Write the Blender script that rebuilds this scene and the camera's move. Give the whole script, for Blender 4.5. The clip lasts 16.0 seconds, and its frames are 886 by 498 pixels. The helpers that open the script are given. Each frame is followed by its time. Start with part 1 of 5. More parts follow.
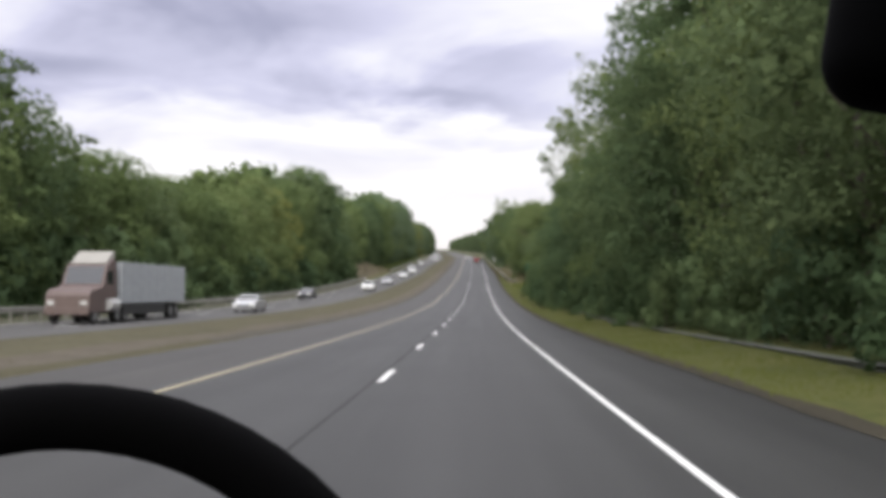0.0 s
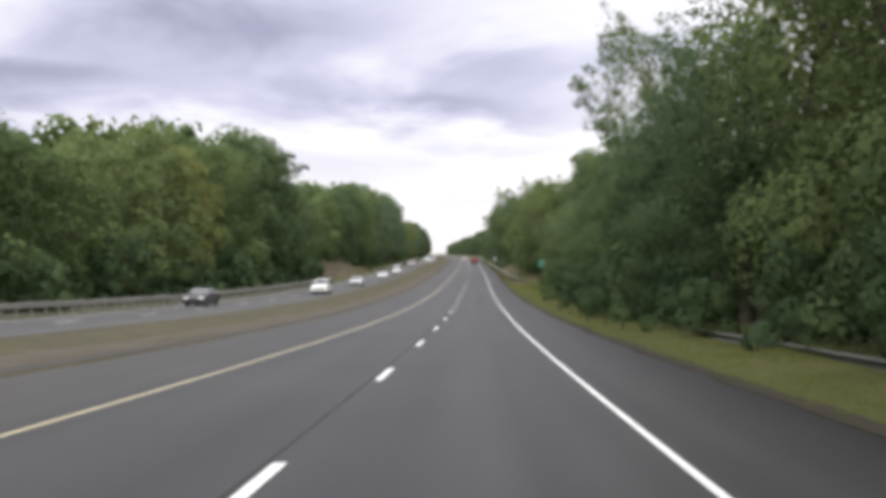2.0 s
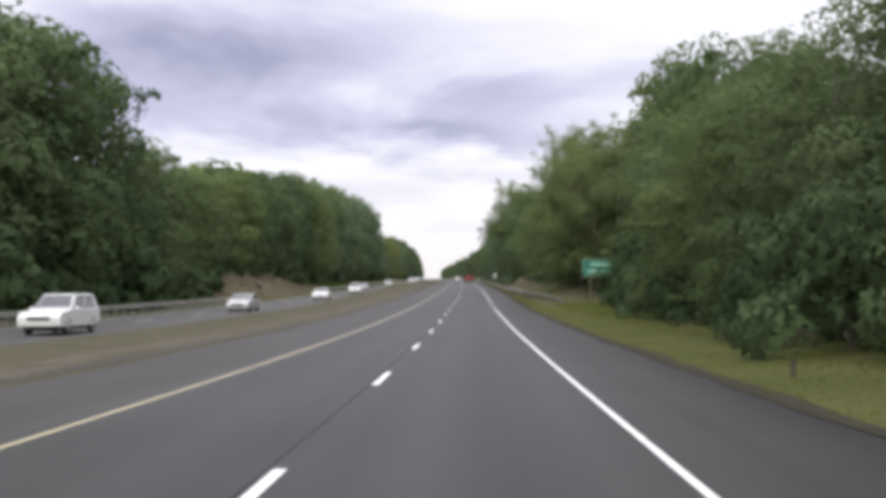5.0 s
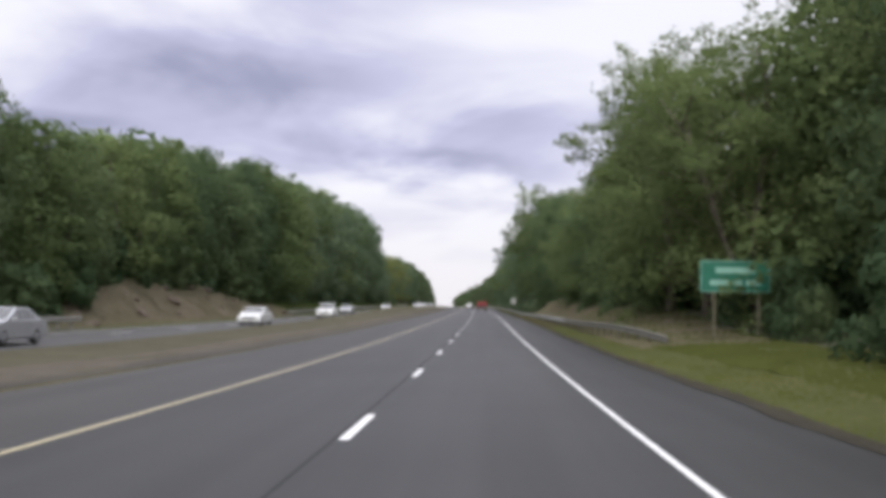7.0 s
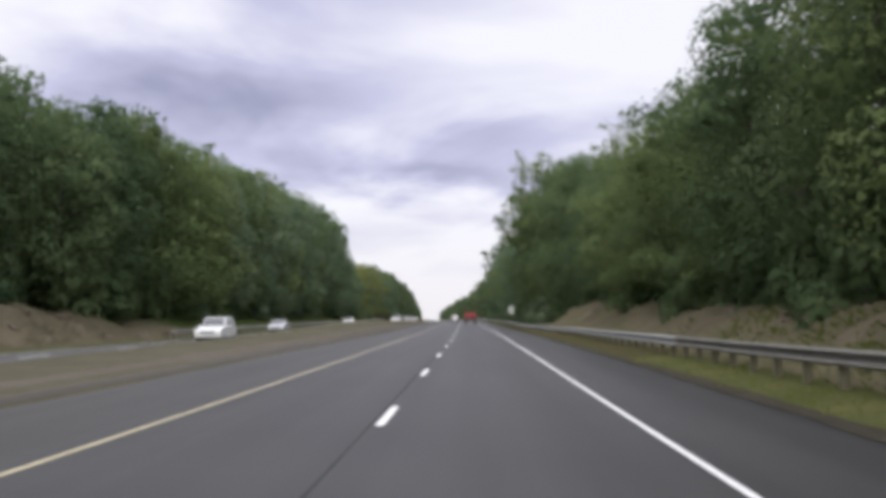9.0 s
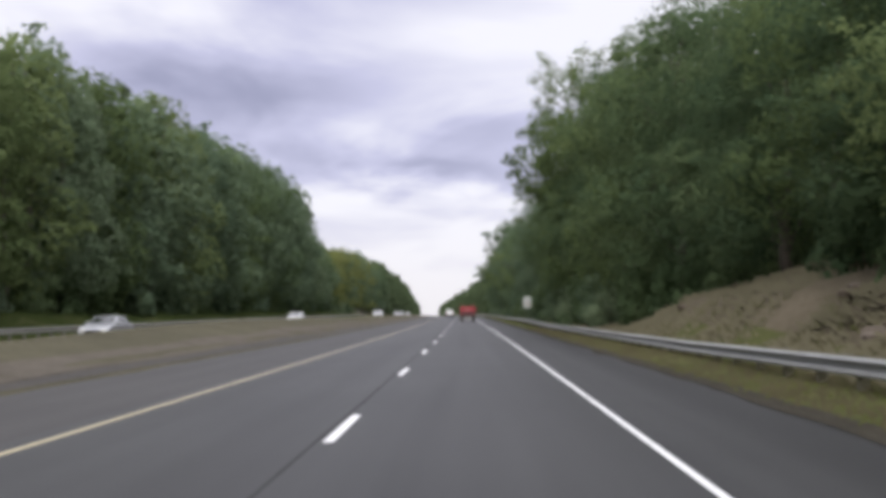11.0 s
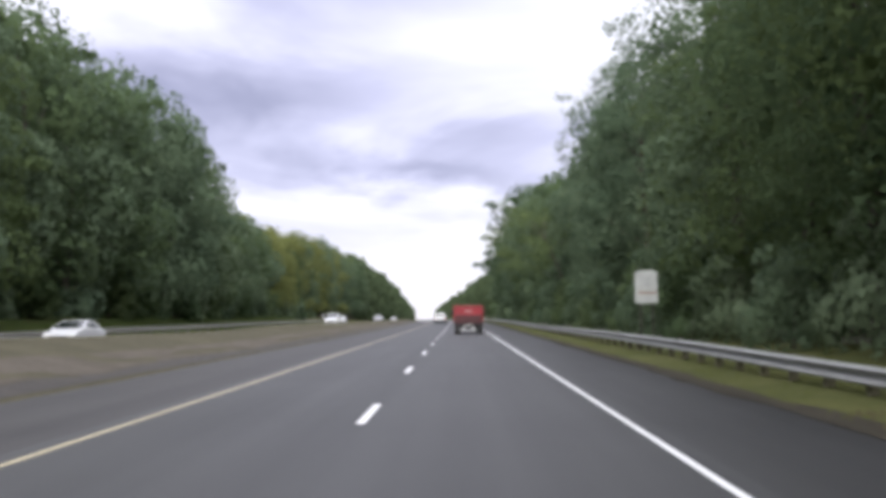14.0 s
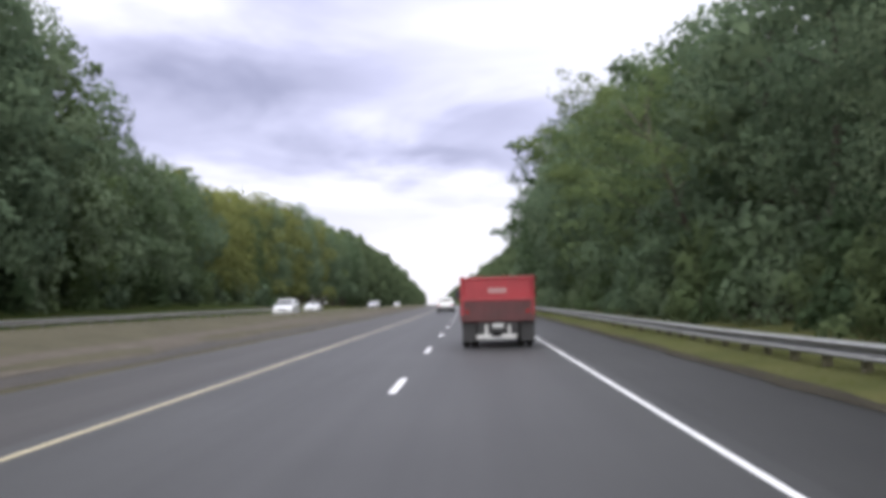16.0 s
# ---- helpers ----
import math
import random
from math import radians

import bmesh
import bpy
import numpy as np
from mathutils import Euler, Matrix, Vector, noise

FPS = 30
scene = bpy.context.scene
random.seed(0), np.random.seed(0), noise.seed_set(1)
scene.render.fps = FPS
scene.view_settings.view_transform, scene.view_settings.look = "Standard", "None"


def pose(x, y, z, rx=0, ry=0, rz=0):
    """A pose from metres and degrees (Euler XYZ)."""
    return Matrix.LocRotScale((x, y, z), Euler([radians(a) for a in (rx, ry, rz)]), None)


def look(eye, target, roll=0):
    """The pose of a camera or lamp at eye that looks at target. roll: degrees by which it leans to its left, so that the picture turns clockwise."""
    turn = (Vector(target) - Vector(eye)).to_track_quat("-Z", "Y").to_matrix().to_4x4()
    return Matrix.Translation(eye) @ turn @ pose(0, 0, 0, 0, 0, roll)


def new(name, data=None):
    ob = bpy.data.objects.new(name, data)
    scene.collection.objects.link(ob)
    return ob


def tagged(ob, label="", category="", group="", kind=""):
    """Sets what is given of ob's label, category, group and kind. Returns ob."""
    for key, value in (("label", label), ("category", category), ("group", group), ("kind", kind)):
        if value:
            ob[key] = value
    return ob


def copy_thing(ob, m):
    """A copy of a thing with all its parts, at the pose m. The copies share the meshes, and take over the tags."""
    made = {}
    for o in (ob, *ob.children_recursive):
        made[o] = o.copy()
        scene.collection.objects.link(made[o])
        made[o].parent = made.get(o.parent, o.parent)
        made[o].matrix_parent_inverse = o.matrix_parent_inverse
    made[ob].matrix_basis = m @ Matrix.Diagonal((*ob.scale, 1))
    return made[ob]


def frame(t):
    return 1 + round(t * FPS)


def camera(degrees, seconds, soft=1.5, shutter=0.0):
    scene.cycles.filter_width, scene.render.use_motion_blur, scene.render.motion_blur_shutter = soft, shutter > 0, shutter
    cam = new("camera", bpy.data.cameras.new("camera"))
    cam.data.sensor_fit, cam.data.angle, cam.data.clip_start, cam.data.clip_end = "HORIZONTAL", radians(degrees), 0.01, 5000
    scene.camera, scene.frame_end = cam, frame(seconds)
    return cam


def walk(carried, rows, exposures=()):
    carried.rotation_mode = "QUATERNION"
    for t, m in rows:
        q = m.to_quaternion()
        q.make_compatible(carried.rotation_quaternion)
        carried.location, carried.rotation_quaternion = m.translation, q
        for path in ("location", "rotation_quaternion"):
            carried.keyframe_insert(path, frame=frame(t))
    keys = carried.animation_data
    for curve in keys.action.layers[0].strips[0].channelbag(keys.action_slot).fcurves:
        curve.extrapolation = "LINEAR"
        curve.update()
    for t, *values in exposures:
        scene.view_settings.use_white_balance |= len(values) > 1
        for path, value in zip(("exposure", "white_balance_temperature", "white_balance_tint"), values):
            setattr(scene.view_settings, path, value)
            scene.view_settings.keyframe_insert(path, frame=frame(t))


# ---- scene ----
# ---- the road's line: B-spline control values every 60 m along the lane line ----
STATION0, STEP = -40.0, 60.0
ROAD_X = [0.07, -2.09, -3.76, -5.19, -6.87, -8.34, -10.13, -12.35, -14.43, -16.7, -19.9, -23.8, -28.1, -32.5, -36.9, -41.3]
ROAD_Z = [1.12, -0.81, -2.46, -2.81, -2.01, -0.28, 1.38, 3.08, 4.8, 6.55, 8.2, 9.75, 11.2, 12.62, 14.04, 15.46]
EYE = 1.537


def spline(values, s):
    n = len(values)
    u = (s - STATION0) / STEP
    if u > n - 2:
        a = (4 * values[n - 2] + values[n - 3] + values[n - 1]) / 6
        return a + (values[n - 1] - values[n - 3]) / 2 * (u - (n - 2))
    if u < 0:
        return values[0] + (values[1] - values[0]) * u
    i = int(u)
    t = u - i
    g = [values[k] if 0 <= k < n else 2 * values[0] - values[1] for k in (i - 1, i, i + 1, i + 2)]
    a, b, c, d = g
    return ((a + 4 * b + c) + t * (3 * c - 3 * a) + t * t * (3 * a - 6 * b + 3 * c) + t ** 3 * (d - 3 * c + 3 * b - a)) / 6


def heading(s):
    return (spline(ROAD_X, s + 1) - spline(ROAD_X, s - 1)) / 2


def grade(s):
    return (spline(ROAD_Z, s + 1) - spline(ROAD_Z, s - 1)) / 2


def at(s, lat, up=0.0):
    """A point of the place: metres along the road, to the right of the lane line, above the road."""
    return Vector((spline(ROAD_X, s) + lat, s - lat * heading(s), spline(ROAD_Z, s) + up))


def stand(s, lat, up=0.0, turn=0.0):
    """A pose on the ground that faces along the road."""
    p = at(s, lat, up)
    return pose(p.x, p.y, p.z, math.degrees(math.atan(grade(s))), 0, -math.degrees(math.atan(heading(s))) + turn)


def table(points, s):
    for (a, va), (b, vb) in zip(points, points[1:]):
        if s < b:
            return va + (vb - va) * max(0.0, (s - a) / (b - a))
    return points[-1][1]


# ---- camera ----
cam = camera(48.1, 16.0, soft=5.0)
# seconds, metres along the road, offset from the lane line, yaw, pitch, lean
ROWS = [
    (0.0, 4.42, 1.71, 3.56, 1.24, -0.23),
    (0.5, 17.96, 1.74, 3.70, 1.40, 0.50),
    (1.0, 29.75, 1.73, 2.66, 0.85, -0.20),
    (1.5, 41.15, 1.80, 3.16, 1.33, 0.28),
    (2.0, 53.32, 1.81, 3.44, 1.57, 0.03),
    (2.5, 66.05, 1.74, 3.66, 0.21, -0.61),
    (3.0, 78.86, 1.80, 3.41, 1.33, -0.35),
    (3.5, 91.61, 1.78, 3.13, 2.24, -0.18),
    (4.0, 104.55, 1.83, 3.32, 2.41, -0.04),
    (4.2, 109.47, 1.87, 3.06, 2.50, 1.27),
    (6.3, 151.79, 1.69, 3.36, 3.83, -0.48),
    (6.5, 156.53, 1.71, 2.44, 3.22, 0.85),
    (7.0, 169.22, 1.69, 3.95, 4.69, -0.76),
    (7.5, 181.79, 1.58, 4.38, 4.75, -1.92),
    (8.0, 193.42, 1.62, 3.95, 5.34, 0.31),
    (8.2, 197.35, 1.53, 3.04, 5.31, 1.15),
    (10.3, 249.41, 1.58, 3.57, 5.87, -0.09),
    (10.5, 254.31, 1.61, 3.46, 5.36, 0.90),
    (11.0, 267.18, 1.68, 3.16, 5.20, 0.41),
    (11.5, 279.23, 1.58, 3.47, 6.66, 0.67),
    (12.0, 290.79, 1.60, 4.70, 5.95, 1.33),
    (12.5, 302.30, 1.61, 2.33, 4.55, 1.77),
    (13.0, 314.78, 1.55, 3.55, 5.74, 0.92),
    (13.5, 326.34, 1.49, 3.29, 5.99, 1.14),
    (14.0, 337.88, 1.43, 2.93, 5.41, 0.90),
    (14.5, 349.66, 1.31, 3.48, 5.62, 0.78),
    (15.0, 361.18, 1.28, 4.54, 5.29, -0.16),
    (15.5, 373.25, 1.37, 3.33, 4.91, 1.57),
    (16.0, 384.47, 1.35, 3.63, 4.54, 1.30),
]


def eye_pose(s, lat, yaw, pitch, lean):
    p = Vector((spline(ROAD_X, s) + lat, s, spline(ROAD_Z, s) + EYE))
    return pose(p.x, p.y, p.z, 90 + pitch, 0, yaw) @ pose(0, 0, 0, 0, 0, -lean)


walk(cam, [(t, eye_pose(*row)) for t, *row in ROWS], [(0.0, 0.0, 6750, 6.0), (4.0, 0.0, 6720, 6.0), (6.5, -0.19, 6500, 8.5), (11.2, -0.19, 6500, 8.5), (12.2, 0.04, 6380, 9.0), (16.0, 0.05, 6330, 9.0)])

# ---- sky and light ----
SUN_UP, SUN_TURN = 31.0, 184.0
world = bpy.data.worlds.new("overcast_sky")
scene.world = world
world.use_nodes = True
wt = world.node_tree
wt.nodes.clear()


def node(tree, kind, **inputs):
    n = tree.nodes.new(kind)
    for key, value in inputs.items():
        n.inputs[int(key[1:]) if key[0] == "i" and key[1:].isdigit() else key].default_value = value
    return n


w_out = node(wt, "ShaderNodeOutputWorld")
w_bg = node(wt, "ShaderNodeBackground")
w_co = node(wt, "ShaderNodeTexCoord")
w_sep = node(wt, "ShaderNodeSeparateXYZ")
wt.links.new(w_co.outputs["Generated"], w_sep.inputs[0])
w_sky = node(wt, "ShaderNodeTexSky")
w_sky.sky_type = "NISHITA"
w_sky.sun_disc = False
w_sky.sun_elevation, w_sky.sun_rotation = radians(SUN_UP), radians(SUN_TURN)
w_sky.air_density, w_sky.dust_density = 1.0, 3.0


def math_node(tree, op, a, b=None, clamp=False):
    n = tree.nodes.new("ShaderNodeMath")
    n.operation, n.use_clamp = op, clamp
    for k, v in enumerate((a, b)):
        if v is None:
            continue
        if isinstance(v, (int, float)):
            n.inputs[k].default_value = v
        else:
            tree.links.new(v, n.inputs[k])
    return n.outputs[0]


# the cloud deck: the view ray meets a flat layer overhead
w_h = math_node(wt, "MAXIMUM", w_sep.outputs[2], 0.0)
w_den = math_node(wt, "ADD", w_h, 0.16)
w_u = math_node(wt, "DIVIDE", w_sep.outputs[0], w_den)
w_v = math_node(wt, "DIVIDE", w_sep.outputs[1], w_den)
w_vec = node(wt, "ShaderNodeCombineXYZ")
wt.links.new(w_u, w_vec.inputs[0])
wt.links.new(w_v, w_vec.inputs[1])
w_n1 = node(wt, "ShaderNodeTexNoise", Scale=1.1, Detail=5.0, Roughness=0.5, Distortion=0.4)
wt.links.new(w_vec.outputs[0], w_n1.inputs["Vector"])
w_n2 = node(wt, "ShaderNodeTexNoise", Scale=2.6, Detail=5.0, Roughness=0.55, Distortion=0.6)
wt.links.new(w_vec.outputs[0], w_n2.inputs["Vector"])
# heavier masses in the deck ahead: (tangent to the right, tangent up, half width, half height, weight)
w_front = math_node(wt, "MAXIMUM", w_sep.outputs[1], 0.05)
w_tu = math_node(wt, "ADD", math_node(wt, "DIVIDE", w_sep.outputs[0], w_front), math_node(wt, "MULTIPLY", math_node(wt, "SUBTRACT", w_n1.outputs[0], 0.5), 0.30))
w_tw = math_node(wt, "ADD", math_node(wt, "DIVIDE", w_sep.outputs[2], w_front), math_node(wt, "MULTIPLY", math_node(wt, "SUBTRACT", w_n2.outputs[0], 0.5), 0.10))
w_dark = math_node(wt, "MULTIPLY", math_node(wt, "SUBTRACT", w_n1.outputs[0], 0.47), 2.4)
for cu, cw, hu, hw, weight in ((-0.25, 0.262, 0.17, 0.055, 0.8), (-0.07, 0.172, 0.16, 0.024, 0.7), (-0.47, 0.2, 0.12, 0.03, 0.75), (0.0, 0.215, 0.12, 0.02, 0.4), (-0.2, 0.36, 0.3, 0.05, 0.2)):
    du = math_node(wt, "DIVIDE", math_node(wt, "SUBTRACT", w_tu, cu), hu)
    dw = math_node(wt, "DIVIDE", math_node(wt, "SUBTRACT", w_tw, cw), hw)
    d2 = math_node(wt, "ADD", math_node(wt, "MULTIPLY", du, du), math_node(wt, "MULTIPLY", dw, dw))
    w_dark = math_node(wt, "ADD", w_dark, math_node(wt, "MULTIPLY", math_node(wt, "EXPONENT", math_node(wt, "MULTIPLY", d2, -1.0)), weight))
w_ramp = node(wt, "ShaderNodeValToRGB")
r = w_ramp.color_ramp
r.elements[0].position, r.elements[0].color = 0.05, (1.05, 1.03, 1.13, 1)
r.elements[1].position, r.elements[1].color = 1.0, (0.40, 0.398, 0.57, 1)
e = r.elements.new(0.5)
e.color = (0.66, 0.65, 0.87, 1)
wt.links.new(w_dark, w_ramp.inputs[0])
# towards the horizon the deck is thin and bright
w_hz = math_node(wt, "MULTIPLY", w_h, 6.0, clamp=True)
w_mix = node(wt, "ShaderNodeMix")
w_mix.data_type = "RGBA"
wt.links.new(w_hz, w_mix.inputs[0])
w_mix.inputs[6].default_value = (1.0, 0.96, 1.01, 1)
wt.links.new(w_ramp.outputs[0], w_mix.inputs[7])
# a little of the clear sky's colour above the deck
w_tint = node(wt, "ShaderNodeMix")
w_tint.data_type = "RGBA"
w_tint.blend_type = "ADD"
w_tint.inputs[0].default_value = 0.012
wt.links.new(w_mix.outputs[2], w_tint.inputs[6])
wt.links.new(w_sky.outputs[0], w_tint.inputs[7])
wt.links.new(w_tint.outputs[2], w_bg.inputs[0])
# an overcast sky is brightest overhead
w_top = math_node(wt, "MULTIPLY", math_node(wt, "SUBTRACT", w_h, 0.38), 2.0, clamp=True)
wt.links.new(math_node(wt, "ADD", math_node(wt, "MULTIPLY", w_top, 1.5), 1.0), w_bg.inputs[1])
wt.links.new(w_bg.outputs[0], w_out.inputs[0])

sun_data = bpy.data.lights.new("sun", "SUN")
sun_data.energy, sun_data.angle, sun_data.color = 2.8, radians(50), (1.0, 0.96, 0.9)
sun = new("sun", sun_data)
sun.matrix_world = look((0, 0, 60), (-60 * math.sin(radians(SUN_TURN)), -60 * math.cos(radians(SUN_TURN)), 60 - 60 * math.tan(radians(SUN_UP))))


# ---- materials ----
def ramp_node(tree, source, stops):
    n = tree.nodes.new("ShaderNodeValToRGB")
    els = n.color_ramp.elements
    while len(els) < len(stops):
        els.new(0.5)
    for el, (p, c) in zip(els, stops):
        el.position, el.color = p, (*c, 1)
    tree.links.new(source, n.inputs[0])
    return n.outputs[0]


def material(name, stops, scale=1.0, rough=0.8, metal=0.0, bump=0.0, bump_scale=20.0, detail=6.0, fine=0.25, stretch=(1, 1, 1), spec=0.5, random=0.0):
    """Principled paint whose colour wanders over two scales of noise."""
    m = bpy.data.materials.new(name)
    m.use_nodes = True
    t = m.node_tree
    p = t.nodes["Principled BSDF"]
    co = t.nodes.new("ShaderNodeTexCoord")
    mp = t.nodes.new("ShaderNodeMapping")
    mp.inputs["Scale"].default_value = stretch
    t.links.new(co.outputs["Object"], mp.inputs[0])
    n1 = node(t, "ShaderNodeTexNoise", Scale=scale, Detail=detail, Roughness=0.6)
    n2 = node(t, "ShaderNodeTexNoise", Scale=scale * 9.3, Detail=3.0, Roughness=0.7)
    t.links.new(mp.outputs[0], n1.inputs["Vector"])
    t.links.new(mp.outputs[0], n2.inputs["Vector"])
    f = math_node(t, "ADD", math_node(t, "MULTIPLY", n1.outputs[0], 1 - fine), math_node(t, "MULTIPLY", n2.outputs[0], fine))
    if random:
        info = t.nodes.new("ShaderNodeObjectInfo")
        f = math_node(t, "ADD", f, math_node(t, "MULTIPLY", math_node(t, "SUBTRACT", info.outputs["Random"], 0.5), random))
    t.links.new(ramp_node(t, f, stops), p.inputs["Base Color"])
    p.inputs["Roughness"].default_value = rough
    p.inputs["Metallic"].default_value = metal
    p.inputs["Specular IOR Level"].default_value = spec
    if bump:
        n3 = node(t, "ShaderNodeTexNoise", Scale=bump_scale, Detail=4.0)
        t.links.new(mp.outputs[0], n3.inputs["Vector"])
        b = node(t, "ShaderNodeBump", Strength=bump)
        b.inputs["Distance"].default_value = 0.05
        t.links.new(n3.outputs[0], b.inputs["Height"])
        t.links.new(b.outputs[0], p.inputs["Normal"])
    return m


def plain(name, color, rough=0.5, metal=0.0, spec=0.5):
    c = Vector(color)
    return material(name, [(0.3, tuple(c * 0.82)), (0.7, tuple(c * 1.12))], scale=3.0, rough=rough, metal=metal, spec=spec)


def leaf_material(name, dark, mid, light, spread=0.5, thin=0.45):
    m = bpy.data.materials.new(name)
    m.use_nodes = True
    t = m.node_tree
    t.nodes.clear()
    out = t.nodes.new("ShaderNodeOutputMaterial")
    co = t.nodes.new("ShaderNodeTexCoord")
    info = t.nodes.new("ShaderNodeObjectInfo")
    geo = t.nodes.new("ShaderNodeNewGeometry")
    n1 = node(t, "ShaderNodeTexNoise", Scale=0.55, Detail=3.0)
    t.links.new(co.outputs["Object"], n1.inputs["Vector"])
    f = math_node(t, "ADD", math_node(t, "MULTIPLY", n1.outputs[0], 0.6), math_node(t, "MULTIPLY", geo.outputs["Random Per Island"], 0.05))
    f = math_node(t, "ADD", f, math_node(t, "MULTIPLY", info.outputs["Random"], spread))
    col = ramp_node(t, f, [(0.25, dark), (0.6, mid), (1.0, light)])
    d = t.nodes.new("ShaderNodeBsdfDiffuse")
    tr = t.nodes.new("ShaderNodeBsdfTranslucent")
    mx = node(t, "ShaderNodeMixShader", i0=thin)
    for s in (d, tr):
        t.links.new(col, s.inputs[0])
    t.links.new(d.outputs[0], mx.inputs[1])
    t.links.new(tr.outputs[0], mx.inputs[2])
    t.links.new(mx.outputs[0], out.inputs[0])
    return m


def asphalt_material(name, low, high, rough=0.55, edge=None, worn=0.0, gloss=0.3):
    """Worn asphalt: stone grain, long streaks along the lanes; edge: (offset, offset) between which it turns darker;
    worn: how far the tone pales up the hill.
    """
    m = bpy.data.materials.new(name)
    m.use_nodes = True
    t = m.node_tree
    p = t.nodes["Principled BSDF"]
    co = t.nodes.new("ShaderNodeUVMap")
    mp = t.nodes.new("ShaderNodeMapping")
    mp.inputs["Scale"].default_value = (1.0, 0.02, 1.0)
    t.links.new(co.outputs[0], mp.inputs[0])
    streak = node(t, "ShaderNodeTexNoise", Scale=1.15, Detail=4.0, Roughness=0.6)
    t.links.new(mp.outputs[0], streak.inputs["Vector"])
    patch = node(t, "ShaderNodeTexNoise", Scale=0.22, Detail=5.0)
    t.links.new(co.outputs[0], patch.inputs["Vector"])
    grain = node(t, "ShaderNodeTexNoise", Scale=38.0, Detail=3.0)
    t.links.new(co.outputs[0], grain.inputs["Vector"])
    f = math_node(t, "ADD", math_node(t, "MULTIPLY", streak.outputs[0], 0.5), math_node(t, "MULTIPLY", patch.outputs[0], 0.25))
    f = math_node(t, "ADD", f, math_node(t, "MULTIPLY", grain.outputs[0], 0.25))
    if edge or worn:
        sep = t.nodes.new("ShaderNodeSeparateXYZ")
        t.links.new(co.outputs[0], sep.inputs[0])
    if edge:
        # tone drops steadily from the first edge offset to the second
        k = math_node(t, "DIVIDE", math_node(t, "SUBTRACT", sep.outputs[0], edge[0]), edge[1] - edge[0], clamp=True)
        f = math_node(t, "SUBTRACT", f, math_node(t, "MULTIPLY", k, 0.13))
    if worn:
        # tone rises from 275 m on, in full by 335 m
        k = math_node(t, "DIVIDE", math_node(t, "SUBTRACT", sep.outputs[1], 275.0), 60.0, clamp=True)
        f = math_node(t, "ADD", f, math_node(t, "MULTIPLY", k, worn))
    t.links.new(ramp_node(t, f, [(0.3, tuple(v * 0.62 for v in low)), (0.39, low), (0.61, high), (0.75, tuple(v * 1.35 for v in high))]), p.inputs["Base Color"])
    p.inputs["Roughness"].default_value = rough
    p.inputs["Specular IOR Level"].default_value = gloss
    b = node(t, "ShaderNodeBump", Strength=0.25)
    b.inputs["Distance"].default_value = 0.01
    t.links.new(grain.outputs[0], b.inputs["Height"])
    t.links.new(b.outputs[0], p.inputs["Normal"])
    return m


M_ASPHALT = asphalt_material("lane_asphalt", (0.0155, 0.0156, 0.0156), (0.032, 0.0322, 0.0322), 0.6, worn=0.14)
M_SHOULDER = asphalt_material("shoulder_asphalt", (0.0155, 0.0156, 0.0155), (0.032, 0.0321, 0.0318), 0.6, edge=(4.3, 6.7), worn=0.03)
M_LEFT_SHOULDER = asphalt_material("dusty_shoulder_asphalt", (0.023, 0.0215, 0.0205), (0.042, 0.0395, 0.0375), 0.65)
M_GRAVEL = material("pinkish_gravel", [(0.3, (0.0588, 0.051, 0.04)), (0.5, (0.0862, 0.075, 0.0595)), (0.72, (0.1176, 0.104, 0.0837))], scale=0.7, rough=0.95, bump=0.5, bump_scale=16.0, fine=0.5, spec=0.12)
M_OPPOSITE = asphalt_material("old_asphalt", (0.045, 0.044, 0.044), (0.072, 0.07, 0.069), 0.7)
M_SEAM = material("joint_tar", [(0.35, (0.019, 0.019, 0.019)), (0.6, (0.044, 0.044, 0.044))], scale=0.6, rough=0.8, fine=0.4, spec=0.15)
M_WHITE_LINE = material("white_road_paint", [(0.3, (0.45, 0.45, 0.44)), (0.55, (0.7, 0.7, 0.69))], scale=4.0, rough=0.6, fine=0.5)
M_YELLOW_LINE = material("yellow_road_paint", [(0.3, (0.288, 0.248, 0.152)), (0.6, (0.45, 0.397, 0.25))], scale=4.0, rough=0.6, fine=0.5)
M_GROUND = material("forest_soil", [(0.3, (0.035, 0.04, 0.02)), (0.7, (0.08, 0.075, 0.04))], scale=0.3, rough=0.95, bump=0.4, bump_scale=4.0)
M_GRASS = material("verge_grass", [(0.3, (0.0407, 0.0497, 0.0158)), (0.5, (0.0678, 0.0735, 0.0249)), (0.72, (0.1017, 0.0983, 0.0384))], scale=0.35, rough=0.95, bump=0.7, bump_scale=9.0, fine=0.4, spec=0.08)
M_MEDIAN = material("dry_median_grass", [(0.3, (0.05, 0.0459, 0.0288)), (0.5, (0.07, 0.0643, 0.0405)), (0.72, (0.094, 0.0857, 0.054))], scale=0.4, rough=0.95, bump=0.6, bump_scale=9.0, fine=0.4, spec=0.12)
M_SOIL = material("edge_soil", [(0.3, (0.027, 0.0245, 0.019)), (0.5, (0.039, 0.035, 0.026)), (0.72, (0.056, 0.05, 0.036))], scale=0.9, rough=0.95, bump=0.5, bump_scale=12.0, fine=0.5, spec=0.1)
M_BANK = material("bank_soil", [(0.3, (0.066, 0.056, 0.035)), (0.5, (0.1, 0.084, 0.056)), (0.72, (0.145, 0.12, 0.084))], scale=0.5, rough=0.95, bump=0.35, bump_scale=5.0, fine=0.4, spec=0.1)
M_BLADE = leaf_material("grass_blades", (0.0497, 0.0599, 0.0169), (0.0768, 0.0847, 0.026), (0.113, 0.1119, 0.0407), 0.3, 0.08)
